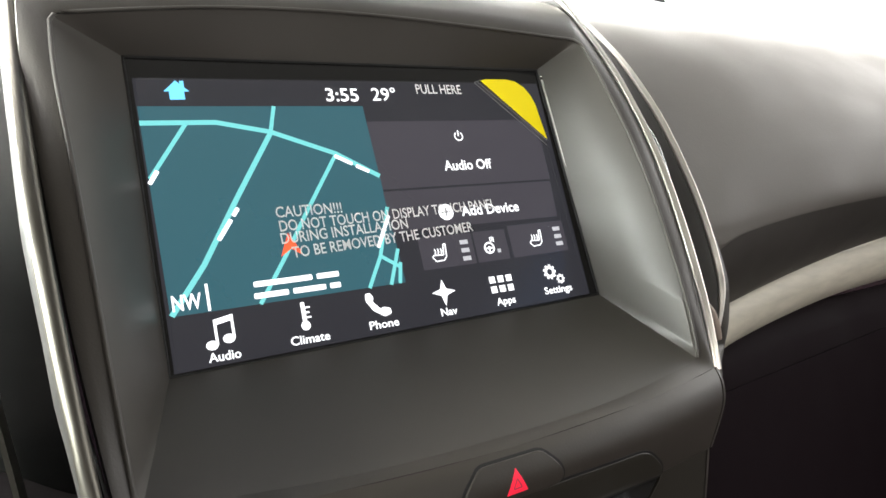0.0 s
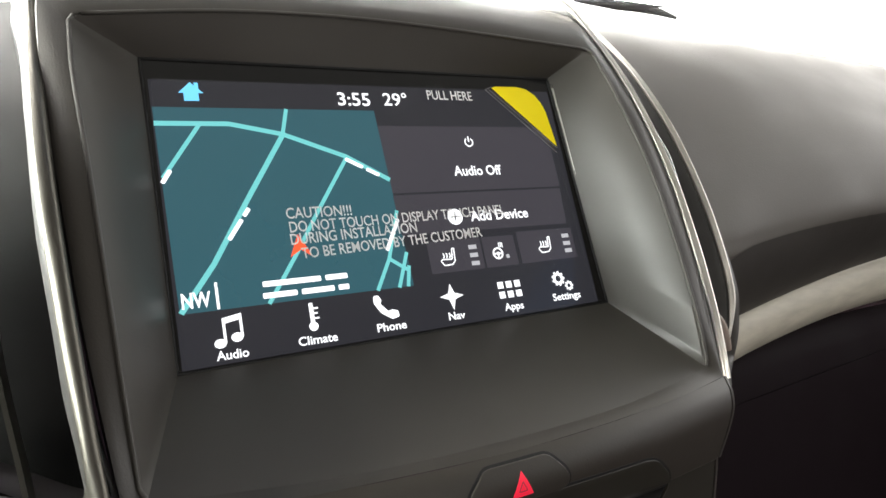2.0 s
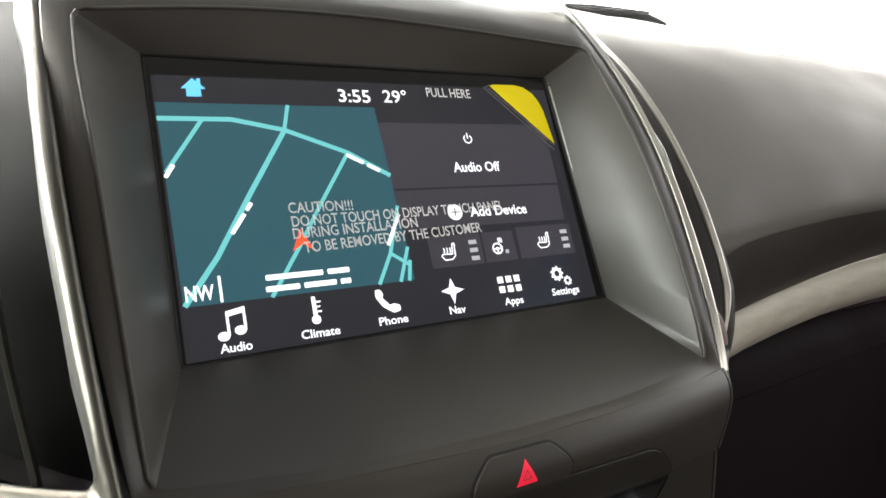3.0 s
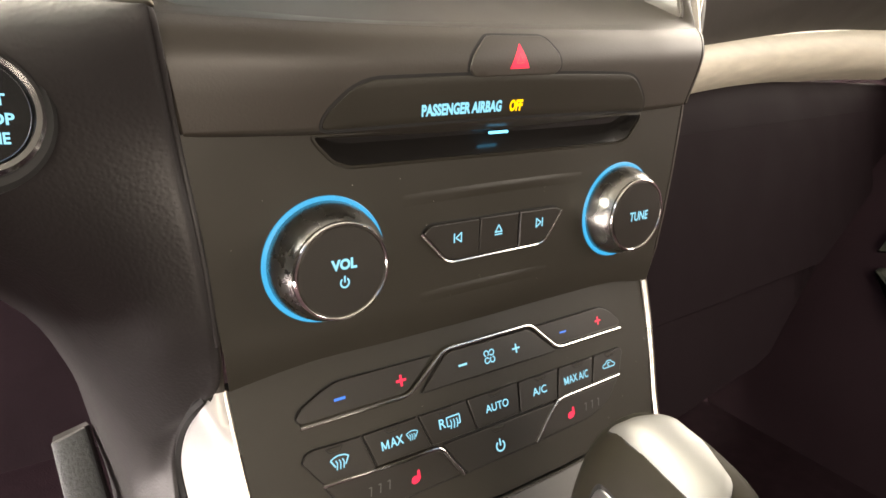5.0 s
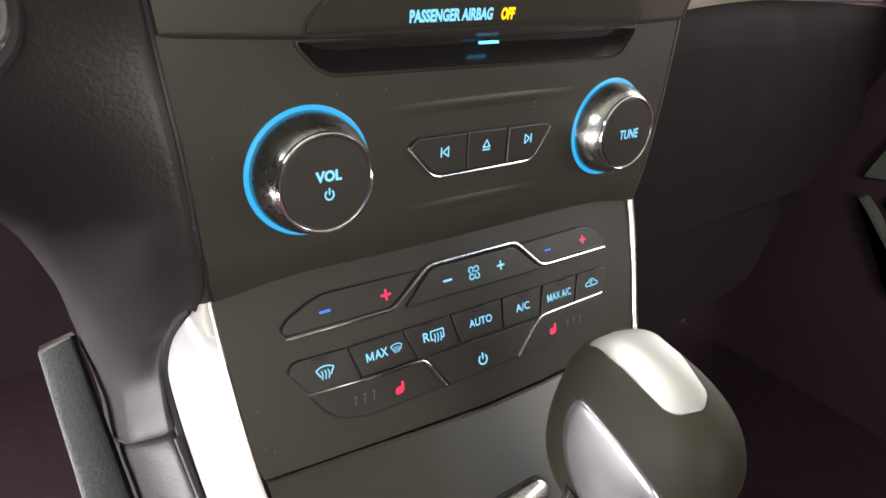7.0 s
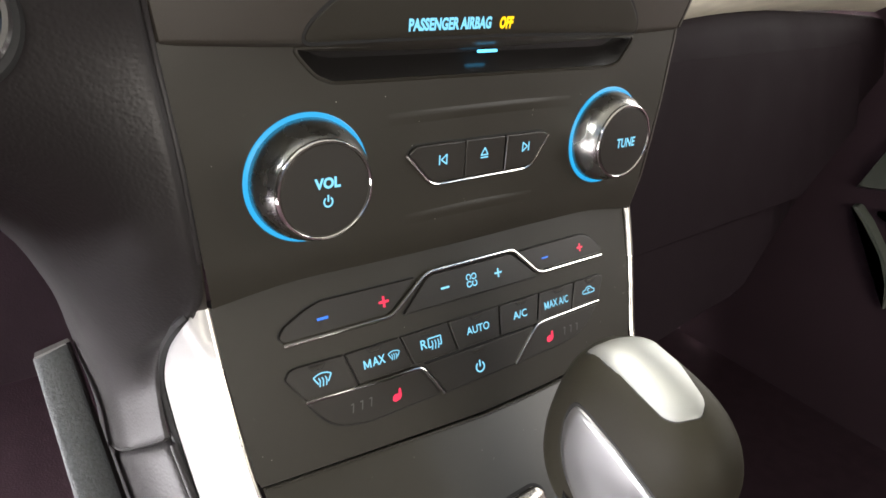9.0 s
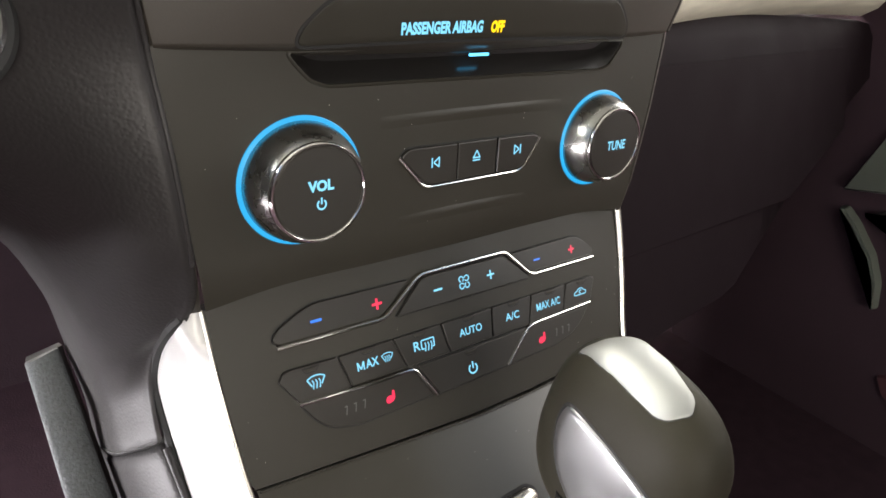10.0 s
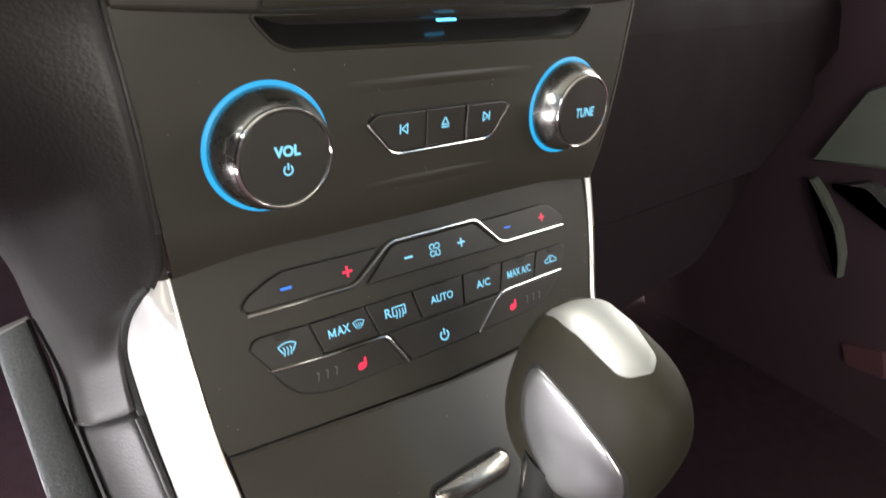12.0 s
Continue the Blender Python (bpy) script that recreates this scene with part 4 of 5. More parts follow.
part("chrome_trim", strip(smooth_path([(-72.2, -234.1), (-40.0, -235.7), (-27.0, -235.7), (-24.6, -236.8), (-17.2, -249.0)], 2.0), B, 1.8, -0.2, 1.7), TRIMCHROME, clim, "chrome strip")
part("chrome_trim", strip(smooth_path([(19.6, -248.2), (31.0, -237.0), (34.2, -234.9), (37.8, -234.4), (71.4, -233.7)], 2.0), B, 1.8, -0.2, 1.7), TRIMCHROME, clim, "chrome strip")

# ---------------------------------------------------------------- display
disp = thing("touchscreen", "lit dashboard touchscreen showing a road map, under protective film", "screen")
part("glass", prism(box(-93, 94, -58, 63), S, -2.0, -0.9), BLACKGLOSS, disp, "black display glass", smooth=0)
part("display", prism([(-88.4, -53.6), (87.4, -51.0), (88.6, 52.8), (-88.9, 51.6)], S, -0.8, -0.5), SCREENBLACK, disp, "dark lit display surface", smooth=0)
mapp = part("map", prism([(-87.2, -35.0), (-1.0, -34.2), (-3.8, 40.9), (-88.5, 40.7)], S, -0.6, -0.40), MAPBLUE, disp, "dark teal street map", smooth=0)
for p, nm in (([(-2.6, 4.4), (82.0, 4.4), (82.4, 34.0), (-3.4, 34.0)], "audio_tile"), ([(-2.2, -13.6), (80.5, -13.6), (81.6, 3.4), (-2.6, 3.4)], "phone_tile"),
              ([(8.0, -30.6), (33.0, -30.4), (33.0, -17.0), (8.0, -17.0)], "seat_tile"), ([(34.0, -30.4), (50.0, -30.2), (50.0, -17.0), (34.0, -17.0)], "wheel_tile"), ([(52.0, -30.2), (82.0, -29.8), (82.0, -15.8), (52.0, -15.8)], "seat_tile")):
    flat(nm, smooth_poly(p, 0.6), S, -0.40, TILE, disp, 0.1)
ROADS = [[(-88.5, 34.3), (-62.9, 34.3), (-43.5, 30.2), (-19.5, 20.6), (-2.6, 10.2)], [(-40.5, 40.8), (-43.4, 30.2)], [(-73.4, 33.9), (-87.6, 13.5)],
         [(-43.5, 29.8), (-59.6, 5.0), (-74.3, -18.6), (-86.8, -34.8)], [(-19.8, 19.6), (-35.5, -2.9), (-45.3, -17.6), (-57.6, -34.8)], [(-2.2, -3.0), (-9.3, -22.6), (-16.3, -34.6)],
         [(-9.3, -22.6), (-2.0, -27.8)], [(-1.4, -20.5), (-7.2, -34.4)], [(-1.5, -26.0), (-3.4, -34.3)]]
for i, r in enumerate(ROADS):
    w = 1.9 if i in (0, 3) else 1.5
    rows = []
    for j, q in enumerate(r):
        d = (Vector(r[min(j + 1, len(r) - 1)]) - Vector(r[max(j - 1, 0)])).normalized()
        n = Vector((-d.y, d.x)) * w / 2
        rows.append([S(q[0] + n.x, q[1] + n.y, -0.33), S(q[0] - n.x, q[1] - n.y, -0.33)])
    bm = loft(rows)
    for f in bm.faces:
        if f.normal.y > 0:
            f.normal_flip()
    part("road", bm, ROAD, mapp, smooth=0)


def name_bar(x0, z0, x1, z1, h, letters):
    """An unlettered street name: small bars, one for each word."""
    d = Vector((x1 - x0, z1 - z0))
    tot = sum(letters) + 0.8 * (len(letters) - 1)
    pl, at = [], 0.0
    for n in letters:
        a, b = at / tot, (at + n) / tot
        pl.append(smooth_poly(line_poly(x0 + d.x * a, z0 + d.y * a, x0 + d.x * b, z0 + d.y * b, h), 0.5))
        at += n + 0.8
    symbol("street_name_bar", pl, S, -0.26, WHITEGLOW, mapp)


name_bar(-88.0, 11.6, -84.9, 16.4, 1.5, [1])
name_bar(-68.3, -10.4, -60.0, 1.0, 1.5, [5, 2])
name_bar(-20.0, 19.6, -6.8, 12.3, 1.5, [4, 3])
name_bar(-9.6, -19.2, -2.4, -6.6, 1.5, [7])
name_bar(-59.0, -27.6, -27.4, -27.4, 2.0, [10, 4])
name_bar(-59.4, -31.8, -27.4, -31.6, 2.0, [6, 6, 2])
symbol("position_arrow", [[(-43.8, -10.0), (-47.6, -18.6), (-43.4, -16.0)], [(-43.8, -10.0), (-43.4, -16.0), (-39.0, -19.2)]], S, -0.24, ARROWRED, mapp, "red position arrow")
text("compass", "NW", -81.8, -31.0, 5.2, S, -0.24, WHITEGLOW, mapp, bold=0.02, fit=9.4)
flat("compass_bar", box(-75.2, -74.3, -34.6, -25.2), S, -0.24, WHITEGLOW, mapp)
symbol("home_symbol", [[(-77.4, 43.3), (-72.2, 43.4), (-72.2, 46.9), (-77.4, 46.9)], [(-79.2, 46.5), (-70.4, 46.6), (-74.8, 50.9)], box(-73.4, -72.0, 48.0, 50.8)], S, -0.3, HOUSEBLUE, disp, "light blue home symbol")
text("clock", "3:55", -11.7, 45.5, 5.6, S, -0.3, WHITEGLOW, disp, bold=0.012, fit=14.0)
text("temperature", "29°", 7.0, 45.9, 5.6, S, -0.3, WHITEGLOW, disp, bold=0.008, fit=11.0)
symbol("power_symbol", power_polys(38.4, 26.6, 2.2, 0.55), S, -0.28, WHITEGLOW, disp)
text("tile_label", "Audio Off", 39.7, 13.0, 4.4, S, -0.28, WHITEGLOW, disp, bold=0.016, fit=24.0)
symbol("add_symbol", [circle(23.7, -7.2, 3.5)], S, -0.28, WHITEGLOW, disp)
symbol("add_plus", plus_polys(23.7, -7.2, 1.9, 0.5), S, -0.22, SCREENBLACK, disp)
text("tile_label", "Add Device", 45.9, -7.6, 4.4, S, -0.28, WHITEGLOW, disp, bold=0.018, fit=29.4)


def heated_seat(x, z):
    out = [(2.2, 3.4), (3.2, 3.6), (2.8, -1.8), (1.4, -3.2), (-2.2, -3.4), (-3.6, -1.6), (-2.8, -0.8), (1.6, -1.0)]
    pl = [line_poly(x + p[0], z + p[1], x + q[0], z + q[1], 0.5) for p, q in zip(out, out[1:] + out[:1])]
    for dx in (-2.2, -0.8, 0.6):
        pl += [line_poly(x + dx, z - 0.4, x + dx + 0.4, z + 0.6, 0.5), line_poly(x + dx + 0.4, z + 0.6, x + dx + 0.1, z + 1.8, 0.5)]
    return pl


symbol("seat_symbol", heated_seat(16.6, -24.2), S, -0.26, WHITEGLOW, disp)
symbol("seat_symbol", heated_seat(65.6, -22.8), S, -0.26, WHITEGLOW, disp)
for x, zs in ((28.8, (-20.8, -24.3, -27.8)), (77.8, (-19.4, -22.9, -26.3))):
    for z in zs:
        flat("level_bar", box(x - 1.9, x + 1.9, z - 0.9, z + 0.9), S, -0.26, GREYGLOW, disp)
symbol("steering_wheel_symbol", [ring_arc(40.6, -24.6, 1.9, 2.6, 90, 449, 24), box(38.6, 42.6, -25.0, -24.4), box(40.3, 40.9, -26.6, -25.0), circle(40.6, -24.7, 0.8, 12),
                                 box(41.6, 42.0, -22.2, -20.0), box(42.4, 42.8, -22.0, -19.8), box(43.2, 43.6, -22.2, -20.0)], S, -0.26, WHITEGLOW, disp)
flat("level_bar", box(44.4, 46.0, -27.0, -25.4), S, -0.26, GREYGLOW, disp)

# bottom row of symbols and their words
for word, x, z, w in (("Audio", -72.0, -50.6, 10.6), ("Climate", -42.3, -49.8, 14.4), ("Phone", -13.4, -49.0, 12.0), ("Nav", 14.9, -48.5, 7.4), ("Apps", 42.8, -48.0, 9.4), ("Settings", 70.8, -46.8, 15.0)):
    text("bar_label", word, x, z, 3.0, S, -0.28, WHITEGLOW, disp, bold=0.016, fit=w)
symbol("note_symbol", [circle(-75.6, -46.4, 2.0, 16, rz=1.6), circle(-69.9, -44.9, 2.0, 16, rz=1.6), box(-74.3, -73.4, -46.4, -38.4), box(-68.6, -67.7, -44.9, -37.2),
                       [(-74.3, -39.9), (-67.7, -38.7), (-67.7, -36.7), (-74.3, -37.9)]], S, -0.28, WHITEGLOW, disp)
symbol("thermometer_symbol", [circle(-43.1, -44.8, 1.7, 16), smooth_poly(box(-43.9, -42.4, -44.5, -36.2), 0.5), box(-42.4, -40.6, -38.6, -38.0), box(-42.4, -41.0, -40.4, -39.8), box(-42.4, -40.6, -42.2, -41.6)], S, -0.28, WHITEGLOW, disp)
symbol("handset_symbol", [smooth_poly([(-18.8, -36.6), (-16.8, -36.4), (-15.6, -38.6), (-16.4, -39.8), (-13.6, -43.0), (-12.2, -42.4), (-9.6, -43.2), (-9.4, -45.4), (-12.4, -46.2), (-16.6, -43.4), (-19.0, -39.4)], 0.7)], S, -0.28, WHITEGLOW, disp)
symbol("star_symbol", [[(14.6, -35.2), (15.9, -39.0), (20.0, -40.4), (15.9, -41.7), (14.4, -46.0), (13.2, -41.7), (9.2, -40.2), (13.2, -39.0)]], S, -0.28, WHITEGLOW, disp)
symbol("apps_symbol", [box(x - 1.4, x + 1.4, z - 1.4, z + 1.4) for x in (38.2, 42.4, 46.6) for z in (-38.4, -42.6)], S, -0.28, WHITEGLOW, disp)


def gear(x, z, r, teeth):
    pl = []
    for i in range(teeth):
        a = 360 * i / teeth
        pl.append(line_poly(x + r * 0.7 * math.cos(radians(a)), z + r * 0.7 * math.sin(radians(a)), x + r * 1.15 * math.cos(radians(a)), z + r * 1.15 * math.sin(radians(a)), r * 0.36))
    pl.append(ring_arc(x, z, r * 0.5, r * 0.92, 0, 359, 24))
    return pl


symbol("gears_symbol", gear(68.4, -38.6, 2.9, 9) + gear(73.4, -42.2, 1.9, 8), S, -0.28, WHITEGLOW, disp)

# protective film with its printed caution
film = thing("protective_film", "clear protective film with printed caution and yellow pull tab", "film")
part("sheet", prism(smooth_poly([(-87.5, -53.0), (86.6, -50.4), (85.2, 24.0), (56.0, 52.6), (-88.0, 51.4)], 1.5), S, 0.0, 0.25), FILM, film, "clear film", smooth=0)
tab = part("pull_tab", prism([(56.6, 53.4), (58.6, 54.0), (70.6, 54.2), (75.5, 53.2), (79.8, 50.2), (82.4, 46.2), (83.9, 41.6), (85.6, 24.2)], S, 0.05, 0.4), YELLOWGLOW, film, "yellow corner tab with a faint glow added", smooth=0)
symbol("film_edge", [line_poly(52.8, 52.2, 56.8, 53.8, 0.35), line_poly(52.8, 52.2, 84.6, 20.8, 0.5), line_poly(54.2, 52.9, 85.4, 23.2, 0.3)], S, 0.4, FILMEDGE, film)
for row_i, (line, x, z, w) in enumerate((("CAUTION!!!", -34.2, -2.2, 25.6), ("DO NOT TOUCH ON DISPLAY TOUCH PANEL", 0.6, -6.6, 94.6), ("DURING INSTALLATION", -21.0, -11.6, 51.6), ("TO BE REMOVED BY THE CUSTOMER", -4.6, -16.4, 78.0))):
    turn = (0.0, 1.2, 1.6, 2.2)[row_i]
    text("caution_print", line, x, z, 4.1, S, 0.32, FILMPRINT, film, bold=0.012, fit=w, turn=turn)
text("pull_print", "PULL HERE", 33.4, 48.4, 4.3, S, 0.32, FILMPRINT, film, bold=0.012, fit=22.6)

# ---------------------------------------------------------------- vents beside the display
def blade(path, wx, wy, mat, parent, name, label="", turn=0.0, flat_face=False):
    """A long trim strip: wx across, wy proud, along a 3D path, its face turned towards the driver."""
    section = ((-0.5, -0.6), (-0.5, 0.6), (-0.44, 0.9), (-0.14, 1.0), (0.10, 0.86), (0.16, 1.0), (0.42, 0.92), (0.5, 0.6), (0.5, -0.6)) if flat_face else (
        (-0.5, -0.6), (-0.5, 0.3), (-0.3, 0.8), (0, 1.0), (0.3, 0.8), (0.5, 0.3), (0.5, -0.6))
    rows = []
    k = len(path)
    for i in range(k):
        d = (Vector(path[min(i + 1, k - 1)]) - Vector(path[max(i - 1, 0)])).normalized()
        u = Vector((1, -turn, 0))
        u = (u - d * u.dot(d)).normalized()
        v = d.cross(u)
        if v.y > 0:
            v = -v
        a = wx[i] if isinstance(wx, list) else wx
        rows.append([Vector(path[i]) + u * (a * c) + v * (wy * h) for c, h in section])
    return part(name, loft(rows, True, True), mat, parent, label, smooth=60)


pv = thing("air_vent", "dark passenger-side air vent in a slim chrome surround", "air vent", "air vents")
inner = spline([(116, 22, 130), (118, 3, 104), (119.6, -8, 78), (120.4, -18, 50), (120.0, -25.5, 22), (119.2, -30.5, -5), (117.4, -33.5, -28), (115.6, -35.3, -48), (114.2, -35.8, -68), (113.2, -34.8, -85), (113.0, -33.6, -94)], 6)
blade([p + Vector((0.5, 0, 0)) for p in inner], [2.2 + 1.7 * min(1.0, i / 40.0) for i in range(len(inner))], 1.3, VENTCHROME, pv, "surround", "bright chrome edge strip", 0.35, True)
outer = spline([(170.5, 47, 130), (168.8, 36.8, 113.4), (167.2, 18.8, 81.2), (166.8, 8.2, 54.1), (167.8, 1.6, 27.7), (169.8, -2.4, -7), (171.2, -2.6, -34.5), (171.4, -1.7, -51), (170.0, -1.2, -60), (167.0, 1, -71.3), (161.7, 4, -84.5)], 6)
blade(outer, [3.6 * min(1.0, 0.3 + i / 25.0, 0.15 + (len(outer) - 1 - i) / 12.0) for i in range(len(outer))], 1.4, VENTCHROME, pv, "surround", "satin silver outer strip", 0.5, True)
rows = []
for t in range(25):
    a, b = inner[round(t * (len(inner) - 1) / 24)], outer[round(t * (len(outer) - 1) / 24)]
    rows.append([a + Vector((0.5, 1, 0)), a + Vector((1, 22, 0)), a * 0.5 + b * 0.5 + Vector((0, 30, 0)), b + Vector((-11, 15, 0)), b + Vector((-6.5, 5, 0)), b + Vector((-0.8, 0.6, 0))])
part("duct", loft(rows), VENTGREY, pv, smooth=60)
# curved edge of the vent flap, just inside the chrome strip
blade(spline([(125, -16, 38), (127.5, -21, 22), (127.5, -25, 8), (125, -28, -8)], 8), 1.6, 0.8, DARKCHROME, pv, "flap_edge")
# black blade in the joint between strip and pad, for the shadow band there
blade([p + Vector((4.2, 2.5, 0)) for p in outer[:44]], 4.0, 1.2, GROOVE, pv, "dark_joint")
# moulded corner that runs from the outer strip down into the side of the stack
near = spline([(172.2, -0.6, -20), (173.2, -1.0, -36), (173.2, -0.2, -51), (171.8, 0.2, -60), (168.6, 2.2, -72), (162.5, 5, -85), (140, -12, -90.5), (118, -31, -93.5), (112, -35, -97)], 6)
far = spline([(177, 2.5, -18), (180.0, 1.2, -36), (179.6, 0.4, -51.4), (178.2, 0.8, -62), (173.4, 3, -78), (161, 0.4, -90.4), (142, -12, -95.6), (123.6, -26, -99.4), (113, -32.5, -103.5)], 6)
corner = [[p, p.lerp(q, 0.35) + Vector((-0.3, -1.0, 0)), p.lerp(q, 0.75) + Vector((0, -0.8, 0)), q + Vector((0, 0.6, 0)), q + Vector((0.6, 4, 0.4)), q + Vector((0, 30, 2))] for p, q in zip(near, far)]
part("corner", loft(corner), SOFT, pv, "dark moulded corner below the outer strip", smooth=60)
# soft beige reflection low in the duct, modelled as a coloured blade
blade(spline([(151, -4, -64), (153.5, -4.5, -70), (156, -3, -77), (158, -1, -84)], 6), [4.5 * math.sin(math.pi * (i + 2) / 23.0) ** 0.6 for i in range(19)], 1.6, material("beige_reflection", (0.30, 0.24, 0.20), 0.5), pv, "tab", "small beige blade standing in for a reflection in the duct", 0.6)
# the face of the stack runs out to the chrome strip
edge_line = spline(EDGE_RIGHT, 12)
rows = []
for p in inner:
    if p.z > 87 or p.z < -93.5:
        continue
    e = min(edge_line, key=lambda q: abs(q.z - p.z))
    e = Vector((e.x, e.y, p.z))
    q = p + Vector((-1.2, 0.3, 0))
    rows.append([e + Vector((-1.0, 0.1, 0)), e + Vector((0, -0.15, 0)), e.lerp(q, 0.5) + Vector((0, -0.3, 0)), q + Vector((0, -0.1, 0)), q + Vector((0.4, 1.5, 0))])
part("face_return", loft(rows), SOFT, stack, smooth=60)

dv = thing("air_vent", "dark driver-side air vent with upright slats in a wide silver surround", "air vent", "air vents")
vin = spline([(-131.5, 34, 140), (-130, 8, 96), (-128, -12, 59), (-124, -36, 4), (-119.6, -48, -45), (-114.0, -55, -81), (-111.8, -56, -97)], 8)
vbar = spline([(-110.8, -56.4, -97.6), (-122, -50, -92.5), (-136, -39.5, -84), (-150, -29, -77), (-185, -4, -66), (-215, 14, -60)], 8)


def even(pts, n):
    """n + 1 points along a smooth curve through pts."""
    c = spline(pts, 12)
    return [c[round(i * (len(c) - 1) / n)] for i in range(n + 1)]


# outer and inner line of the surround: down beside the display, round the corner, along the bar
VOUT = even([(-122.5, 34, 140), (-121.8, 8, 96), (-120.6, -12, 59), (-118.6, -36, 4), (-115.4, -48, -45), (-112, -55, -83), (-110.2, -57, -98.2)], 32)
VOUT += even([(-110.8, -56.8, -98.5), (-118.7, -51.4, -96.4), (-130.2, -43.1, -92.4), (-142.1, -34.8, -87.3), (-185, -6, -73), (-215, 12, -67)], 24)
VINN = even([(-126.2, 34, 140), (-125.7, 8, 96), (-124.9, -12, 59), (-123.4, -36, 4), (-120, -47.5, -45), (-116.6, -53.6, -77), (-116.5, -52.9, -83), (-117.2, -52.0, -84.8)], 32)
VINN += even([(-117.6, -51.7, -85.1), (-119.6, -50.2, -85.7), (-129.6, -43.1, -82.6), (-141.7, -34.6, -78.4), (-185, -5, -64), (-215, 13, -58)], 24)
rows, bevel = [], []
for i, (o, q) in enumerate(zip(VOUT, VINN)):
    inward = (q - o).normalized()
    w = min(1.0, max(0.1, (27 - i) / 8.0))
    rows.append([o + Vector((0, 4, 0)), o + Vector((0, 0.6, 0)), o.lerp(q, 0.10) + Vector((0, -0.6, 0)), o.lerp(q, 0.30) + Vector((0, -1.5, 0)), o.lerp(q, 0.55) + Vector((0, -1.7, 0)),
                 o.lerp(q, 0.82) + Vector((0, -1.1, 0)), q + Vector((0, 0.2, 0)), q + inward * 0.6 + Vector((0, 1.4, 0))])
    bevel.append([q + inward * 0.5 + Vector((0, 1.2, 0)), q + inward * (6.5 * w) + Vector((0, 3.6, 0)), q + inward * (8.0 * w) + Vector((0, 8, 0)), q + inward * (8.6 * w) + Vector((0, 4 + 30 * w, 0))])
part("surround", loft(rows), VENTSILVER, dv, "wide satin silver surround", smooth=50)
part("inner_bevel", loft(bevel), VENTGREY, dv, "grey bevel inside the surround", smooth=60)
rows = []
for p in vin:
    rows.append([p + Vector((3, 8, 0)), p + Vector((1, 58, 2)), p + Vector((-30, 70, 4)), p + Vector((-95, 84, 6)), p + Vector((-260, 90, 30))])
part("duct", loft(rows), GROOVE, dv, smooth=60)
rows = [[p + Vector((0, 14, 5)), p + Vector((0, 30, 8)), p + Vector((0, 50, 11))] for p in vbar]
part("duct_floor", loft(rows), DARK, dv, smooth=60)
for n in range(4):
    off = Vector((-16 - 15 * n, 13 + 8.5 * n, 4 + n * 3))
    sl_path = [p + off + Vector((0, 8, 0)) for p in vin[4:-5]]
    rows = [[p + Vector((0.6, -4.5, 0)), p + Vector((1.0, 0, 0)), p + Vector((0.4, 14, 0)), p + Vector((-0.6, 14, 0)), p + Vector((-1.0, 0, 0)), p + Vector((-0.6, -4.5, 0))] for p in sl_path]
    part("slat", loft(rows, True, True), PANEL, dv, smooth=40)

# ---------------------------------------------------------------- passenger side of the dashboard
def ease(f):
    f = min(1.0, max(0.0, f))
    return f * f * (3 - 2 * f)


def lift(x):
    return 17.0 * (1 - math.exp(-max(0.0, x - 205) / 95.0))


def crease_line(x):
    """Depth and height of the crease between the soft pad and the trim strip."""
    d = min(x - 250, 400)
    return 52.7 + 0.17 * d - 0.00017 * d * d, -63.8 + 0.155 * d - 0.00019 * d * d


PADLINE = [(50, -60), (40, -54), (28, -45), (19, -37), (13.5, -30), (11.5, -18), (13, 15), (20, 53), (31.5, 86), (47, 115.5), (64, 143), (92, 169), (140, 196), (230, 229), (430, 287)]
pad = thing("dashboard_pad", "smooth dark grey soft dashboard top on the passenger side", "dashboard")
rows = []
pad_line = spline([(0, y, z) for y, z in PADLINE], 5)
for _ in range(40):
    pad_line = [p if p.z < 10 or i == len(pad_line) - 1 else p * 0.5 + (pad_line[i - 1] + pad_line[i + 1]) * 0.25 for i, p in enumerate(pad_line)]
for p in pad_line:
    row = []
    for i in range(37):
        x = 172 + (700 - 172) * (i / 36) ** 1.5
        bulge = -14 * math.exp(-((x - 420) / 170.0) ** 2) * math.exp(-((p.z - 20) / 70.0) ** 2)
        drop = -10 * max(0.0, (x - 300) / 400.0) ** 1.6 * (0.3 + 0.7 * ease((p.z - 30) / 60.0))
        k = 1 - ease((p.z + 20) / 90.0)
        low = min(1.0, max(0.0, (-30 - p.z) / 30.0))
        cy, cz = crease_line(x)
        row.append(Vector((x, p.y + bulge + 0.03 * (x - 172) * (1 - low) + (cy - 48) * low, p.z + (lift(x) * (1 - low) + (cz + 59) * low) * k + drop * (1 - low))))
    rows.append(row)
part("skin", loft(rows), PAD, pad, "soft grained skin", smooth=70)
# sheet just over the skin: shade under the pad's bulge, put into colour
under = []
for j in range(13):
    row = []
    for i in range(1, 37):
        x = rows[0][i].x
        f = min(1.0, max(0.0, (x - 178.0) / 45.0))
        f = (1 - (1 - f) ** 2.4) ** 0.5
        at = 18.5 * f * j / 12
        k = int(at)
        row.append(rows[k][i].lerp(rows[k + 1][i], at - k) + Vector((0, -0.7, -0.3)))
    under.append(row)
part("lower_shade", loft(under), PADSHADE, pad, "darker sheet over the skin's lower edge, its undershade as colour", smooth=70)
trim = thing("dashboard_trim", "brushed champagne trim strip across the passenger dashboard", "trim")
rows = []
